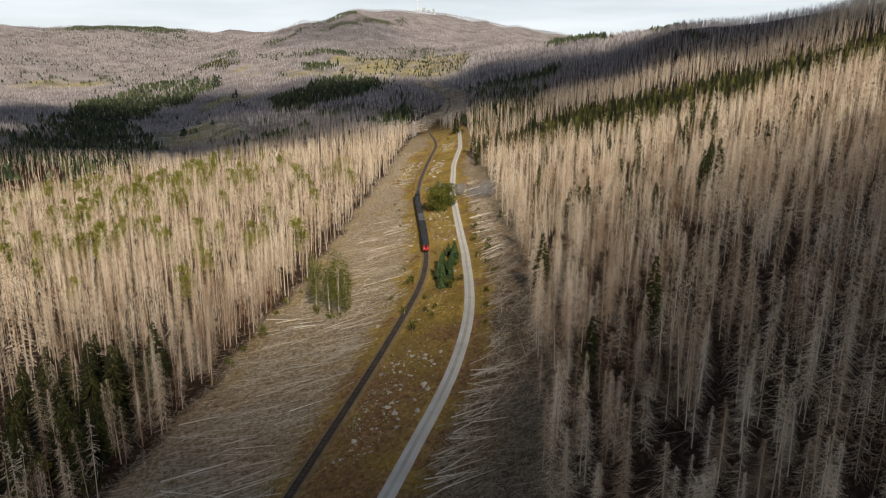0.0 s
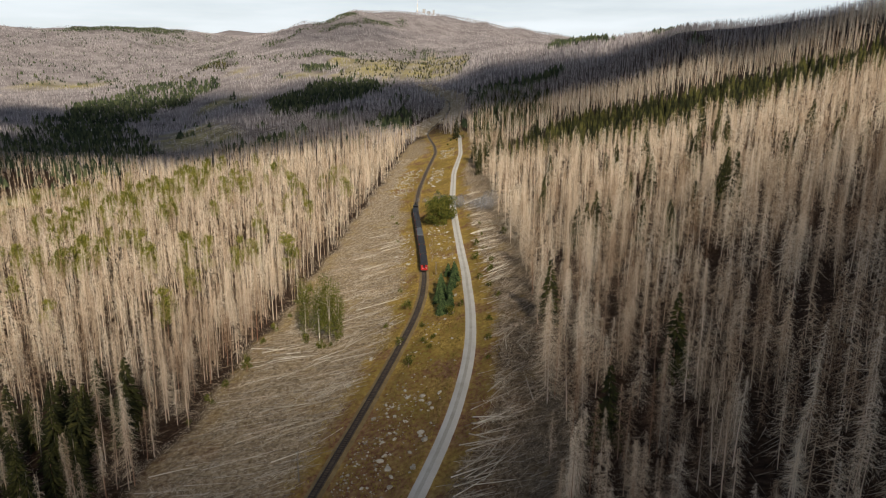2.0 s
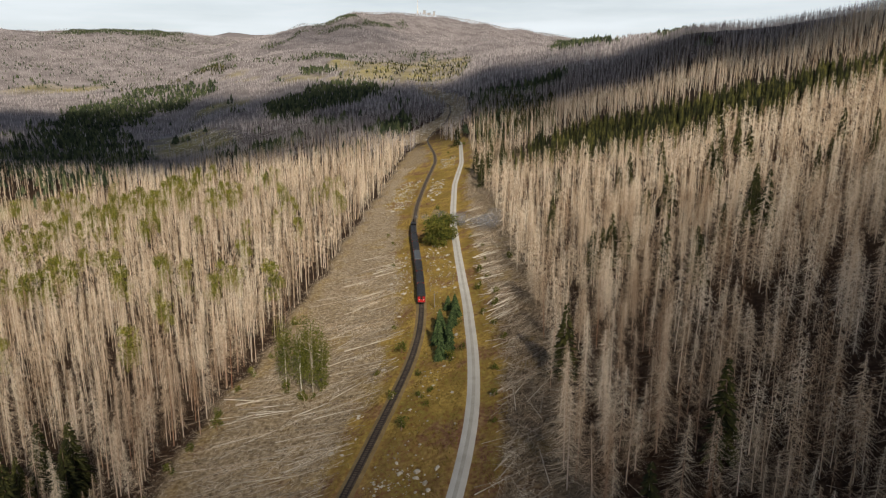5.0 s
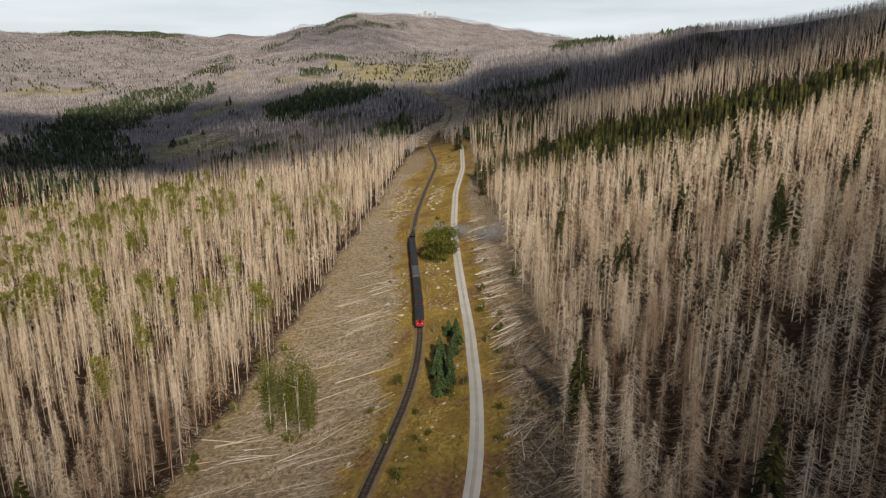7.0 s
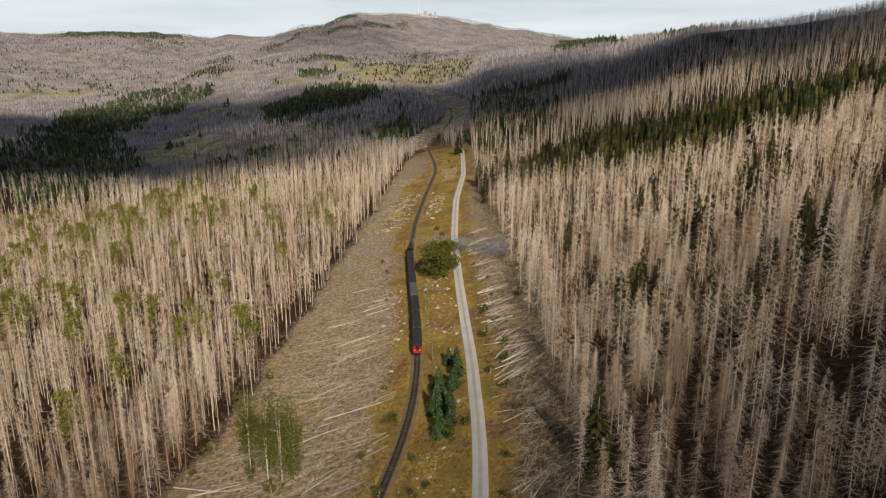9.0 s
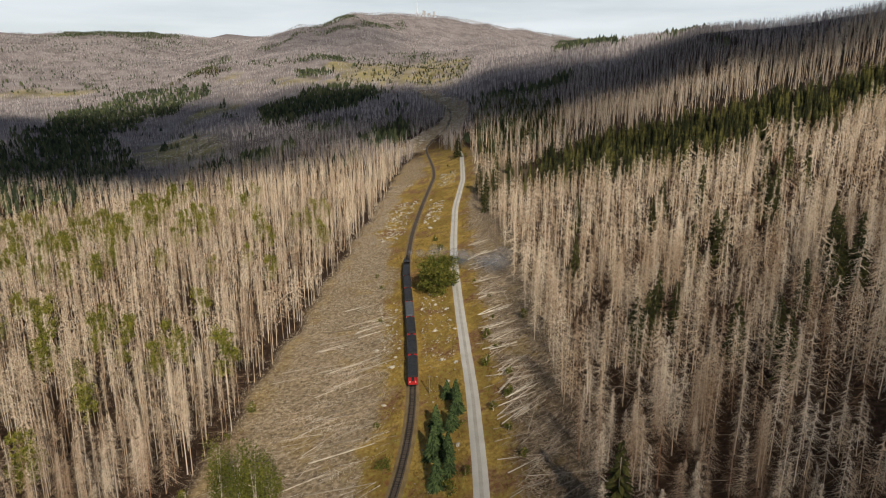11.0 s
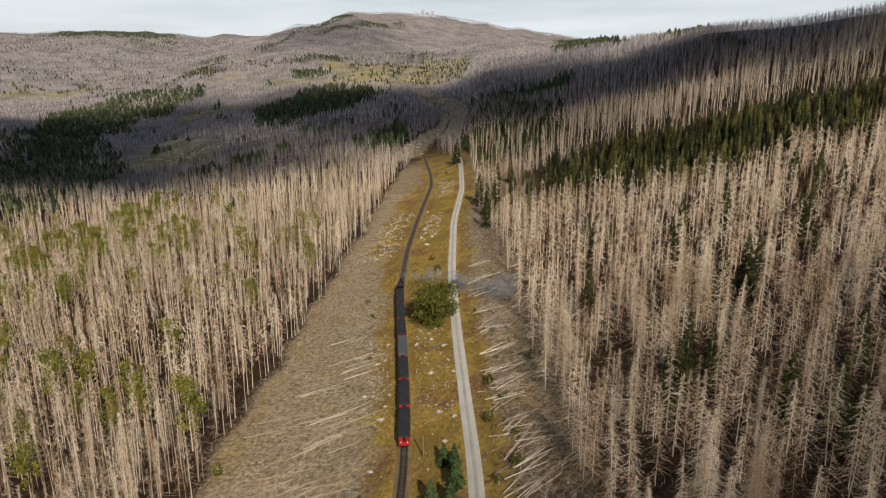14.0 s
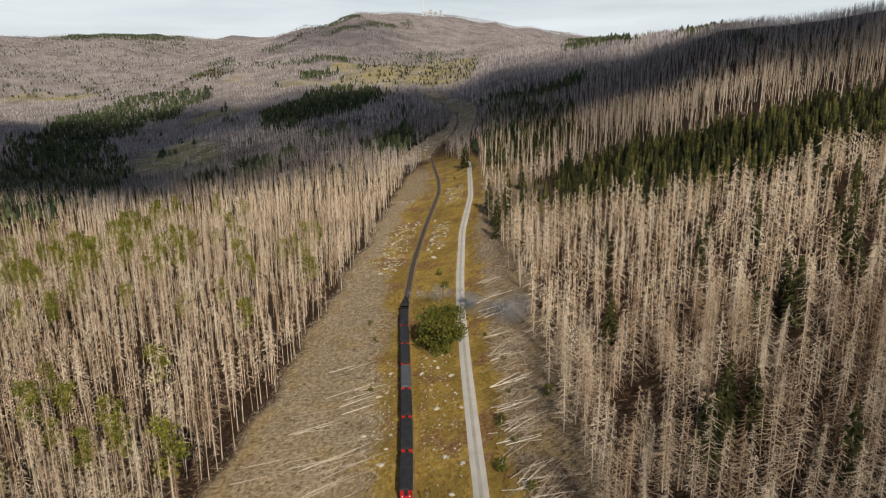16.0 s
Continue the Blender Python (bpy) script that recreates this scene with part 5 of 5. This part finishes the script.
def locomotive():
    """A black narrow-gauge tank engine, smokebox first."""
    root = tagged(new("steam_locomotive"), "black narrow-gauge steam tank locomotive with red wheels", "locomotive")

    def add(name, bm, material=M_BLACK, parent=root, label="", smooth=False):
        return part(name, bm, material, parent, label, smooth)

    bm = bmesh.new()
    box(bm, 0, 0, 0.95, 1.7, 11.2, 0.3, 0.03)
    add("frame", bm)
    bm = bmesh.new()
    rod(bm, (0, -1.2, 2.15), (0, 4.0, 2.15), 0.78, sides=24)
    boiler = add("boiler", bm)
    for y in (0.0, 1.3, 2.6):
        bm = bmesh.new()
        rod(bm, (0, y - 0.03, 2.15), (0, y + 0.03, 2.15), 0.8, sides=24)
        add("boiler_band", bm, M_STEEL, boiler)
    bm = bmesh.new()
    rod(bm, (0, 4.0, 2.15), (0, 5.3, 2.15), 0.84, sides=24)
    rod(bm, (0, 5.3, 2.15), (0, 5.45, 2.15), 0.7, 0.55, sides=24)
    add("smokebox", bm)
    bm = bmesh.new()
    rod(bm, (0, 4.7, 2.9), (0, 4.7, 3.75), 0.24, 0.3, sides=16)
    add("chimney", bm)
    for y in (1.0, 2.9):
        bm = bmesh.new()
        rod(bm, (0, y, 2.8), (0, y, 3.25), 0.36, 0.3, sides=16)
        rod(bm, (0, y, 3.25), (0, y, 3.4), 0.3, 0.12, sides=16)
        add("dome", bm)
    for sx in (-1, 1):
        bm = bmesh.new()
        box(bm, sx * 1.0, 1.0, 1.9, 0.55, 4.6, 1.15, 0.05)
        add("side_tank", bm)
        bm = bmesh.new()
        rod(bm, (sx * 1.05, 4.2, 0.75), (sx * 1.05, 5.4, 0.75), 0.3, sides=12)
        add("cylinder", bm)
        for k in range(5):
            add("driving_wheel", wheel_bm(sx * 0.55, -2.2 + 1.35 * k, 0.5), M_RED, root, "red spoked driving wheel")
        bm = bmesh.new()
        rod(bm, (sx * 0.72, -2.3, 0.45), (sx * 0.72, 4.4, 0.6), 0.05, sides=6)
        add("connecting_rod", bm, M_STEEL)
        bm = bmesh.new()
        box(bm, sx * 0.95, 5.6, 1.6, 0.18, 0.25, 0.3, 0.03)
        add("headlamp", bm, M_WHITE, root, "small white head lamp")
    bm = bmesh.new()
    for sx in (-1, 1):
        box(bm, sx * 1.22, -2.3, 2.2, 0.06, 2.0, 1.9, 0.01)
    box(bm, 0, -1.3, 2.2, 2.4, 0.06, 1.9, 0.01)
    add("cab", bm)
    bm = bmesh.new()
    pts = [(-1.4, 3.1), (-1.1, 3.32), (-0.5, 3.46), (0, 3.5), (0.5, 3.46), (1.1, 3.32), (1.4, 3.1)]
    a = [bm.verts.new((x, -3.6, z)) for x, z in pts]
    b = [bm.verts.new((x, -1.0, z)) for x, z in pts]
    for j in range(len(pts) - 1):
        bm.faces.new((a[j], a[j + 1], b[j + 1], b[j]))
    bm.faces.new(a[::-1])
    bm.faces.new(b)
    bm.faces.new((a[0], b[0], b[-1], a[-1]))
    add("cab_roof", bm, M_ROOF)
    bm = bmesh.new()
    box(bm, 0, -4.5, 1.85, 2.4, 1.9, 1.5, 0.05)
    bunker = add("coal_bunker", bm)
    bm = bmesh.new()
    bmesh.ops.create_icosphere(bm, subdivisions=3, radius=1.0, matrix=Matrix.Translation((0, -4.5, 2.5)) @ Matrix.Diagonal((1.05, 0.85, 0.45, 1)))
    for v in bm.verts:
        v.co += Vector((0, 0, 0.1 * noise.noise(v.co * 5)))
    add("coal", bm, M_COAL, bunker)
    bm = bmesh.new()
    box(bm, 0, 5.75, 0.95, 2.2, 0.15, 0.35, 0.02)
    add("buffer_beam", bm, M_RED, root, "red front buffer beam")
    return root


locomotive().matrix_basis = rail_pose(REAR + 7 * PITCH + 6.4)

# smoke drifting off the chimney
g = rng(4)
bm = bmesh.new()
c0 = Vector((float(rail_x(361)), 361, float(near_or_far(rail_x(361), 361)) + 5.0))
for k in range(15):
    t = (k + 0.5 * g.uniform()) / 15
    r = 1.3 + 4.2 * t
    c = c0 + Vector((40 * t + g.normal(0, 0.3 + 2.0 * t), -34 * t ** 1.5 + g.normal(0, 0.3 + 4.0 * t), 3.5 * t + g.normal(0, 0.2 + 1.2 * t)))
    bmesh.ops.create_icosphere(bm, subdivisions=2, radius=r * g.uniform(0.7, 1.0), matrix=Matrix.Translation(c))
tagged(part("smoke", bm, M_SMOKE, smooth=True), "thin blue-grey coal smoke drifting over the road", "smoke", kind="stuff")


# ---------------- poles, summit mast ----------------
def pole(x, y, h):
    root = tagged(new("wooden_pole"), "old grey wooden pole beside the railway", "pole")
    bm = bmesh.new()
    rod(bm, (0, 0, -0.3), (0, 0, h), 0.14, 0.10, 8)
    part("shaft", bm, M_POLE, root)
    bm = bmesh.new()
    box(bm, 0, 0, h - 0.35, 0.9, 0.09, 0.1, 0.01)
    part("crossarm", bm, M_POLE, root)
    root.matrix_basis = pose(x, y, float(land(x, y)))


pole(-31.5, 129, 7.0)
pole(-7.9, 245, 5.0)

sx, sy = -226.0, 3657.0
sz = float(land(sx, sy))
mast = tagged(new("transmitter_mast"), "red and white transmitter mast on the far summit", "mast")
for k in range(5):
    bm = bmesh.new()
    rod(bm, (0, 0, 14 * k), (0, 0, 14 * (k + 1)), 2.2 - 0.35 * k, 1.9 - 0.35 * k, 8)
    part("mast_section", bm, M_WHITE if k % 2 else M_CREAM, mast)
mast.matrix_basis = pose(sx, sy, sz)
for dx, w, h in ((34, 14, 18), (58, 16, 10), (84, 10, 22)):
    hut = tagged(new("summit_building"), "pale summit building with a flat roof", "building", "buildings on the summit")
    bm = bmesh.new()
    box(bm, 0, 0, h / 2, w, 14, h, 0.3)
    part("wall", bm, M_CONCRETE, hut)
    bm = bmesh.new()
    box(bm, 0, 0, h + 0.5, w + 1, 15, 1.0, 0.2)
    part("roof", bm, M_ROOF2, hut)
    hut.matrix_basis = pose(sx + dx, sy + 10, float(land(sx + dx, sy + 10)) - 2)

# ---------------- unseen clouds, high above and behind the view, added for their shade ---
CLOUD_Z = 2000.0


def cloud(cx, cy, rx, ry, seed, n=26, stuff_=M_CLOUD, size=1.0):
    """An unseen flat-bottomed heap cloud, added so that its shade falls round (cx, cy) on the ground."""
    g_ = rng(seed)
    k = CLOUD_Z / TO_SUN.z
    x0, y0 = cx + TO_SUN.x * k, cy + TO_SUN.y * k
    bm = bmesh.new()
    for _ in range(n):
        a, t = g_.uniform(0, 6.28), g_.uniform() ** 0.5
        r = min(rx, ry) * g_.uniform(0.22, 0.42) * size
        c = (x0 + math.cos(a) * t * (rx - r * 0.8), y0 + math.sin(a) * t * (ry - r * 0.8), CLOUD_Z)
        bmesh.ops.create_icosphere(bm, subdivisions=2, radius=1.0, matrix=Matrix.Translation(c) @ Matrix.Diagonal((r, r, r * 0.35, 1)))
    ob = part("cloud", bm, stuff_, smooth=True)
    return tagged(ob, "white heap cloud out of view, added for its shade", "cloud", "clouds")


# Spots, sizes and puff counts set how dark each stretch of ground gets.
cloud(-300, 1230, 520, 520, 1, 16)
cloud(-700, 1290, 410, 510, 2, 24)
cloud(-600, 2850, 430, 620, 22, 3, M_VEIL, 2.2)
cloud(350, 1040, 330, 300, 3, 22)
cloud(60, 1200, 330, 420, 5, 16)
cloud(150, 720, 220, 110, 31, 10)
cloud(55, 615, 110, 75, 41, 3, M_VEIL, 2.2)
cloud(345, 740, 120, 90, 33, 14)
cloud(-170, 710, 150, 110, 35, 9)
cloud(-450, 750, 220, 180, 14, 40)
cloud(440, 860, 200, 200, 16, 25)
cloud(40, 800, 110, 110, 9, 14, M_VEIL)
cloud(165, 80, 200, 165, 4, 72)
cloud(-90, 45, 180, 115, 6, 50)
cloud(120, 240, 100, 95, 7, 17)
cloud(165, 315, 85, 70, 34, 8)

# ---------------- sleepers ----------------
bm = bmesh.new()
box(bm, 0, 0, 0, 1.55, 0.24, 0.16, 0.02)
sleeper = part("sleeper", bm, M_SLEEPER, railway)
for k in range(300):
    y = 102 + 0.72 * k
    m = rail_pose(y, 0.345)
    ob = sleeper if k == 0 else new("sleeper", sleeper.data)
    ob.parent = railway
    ob.matrix_basis = m
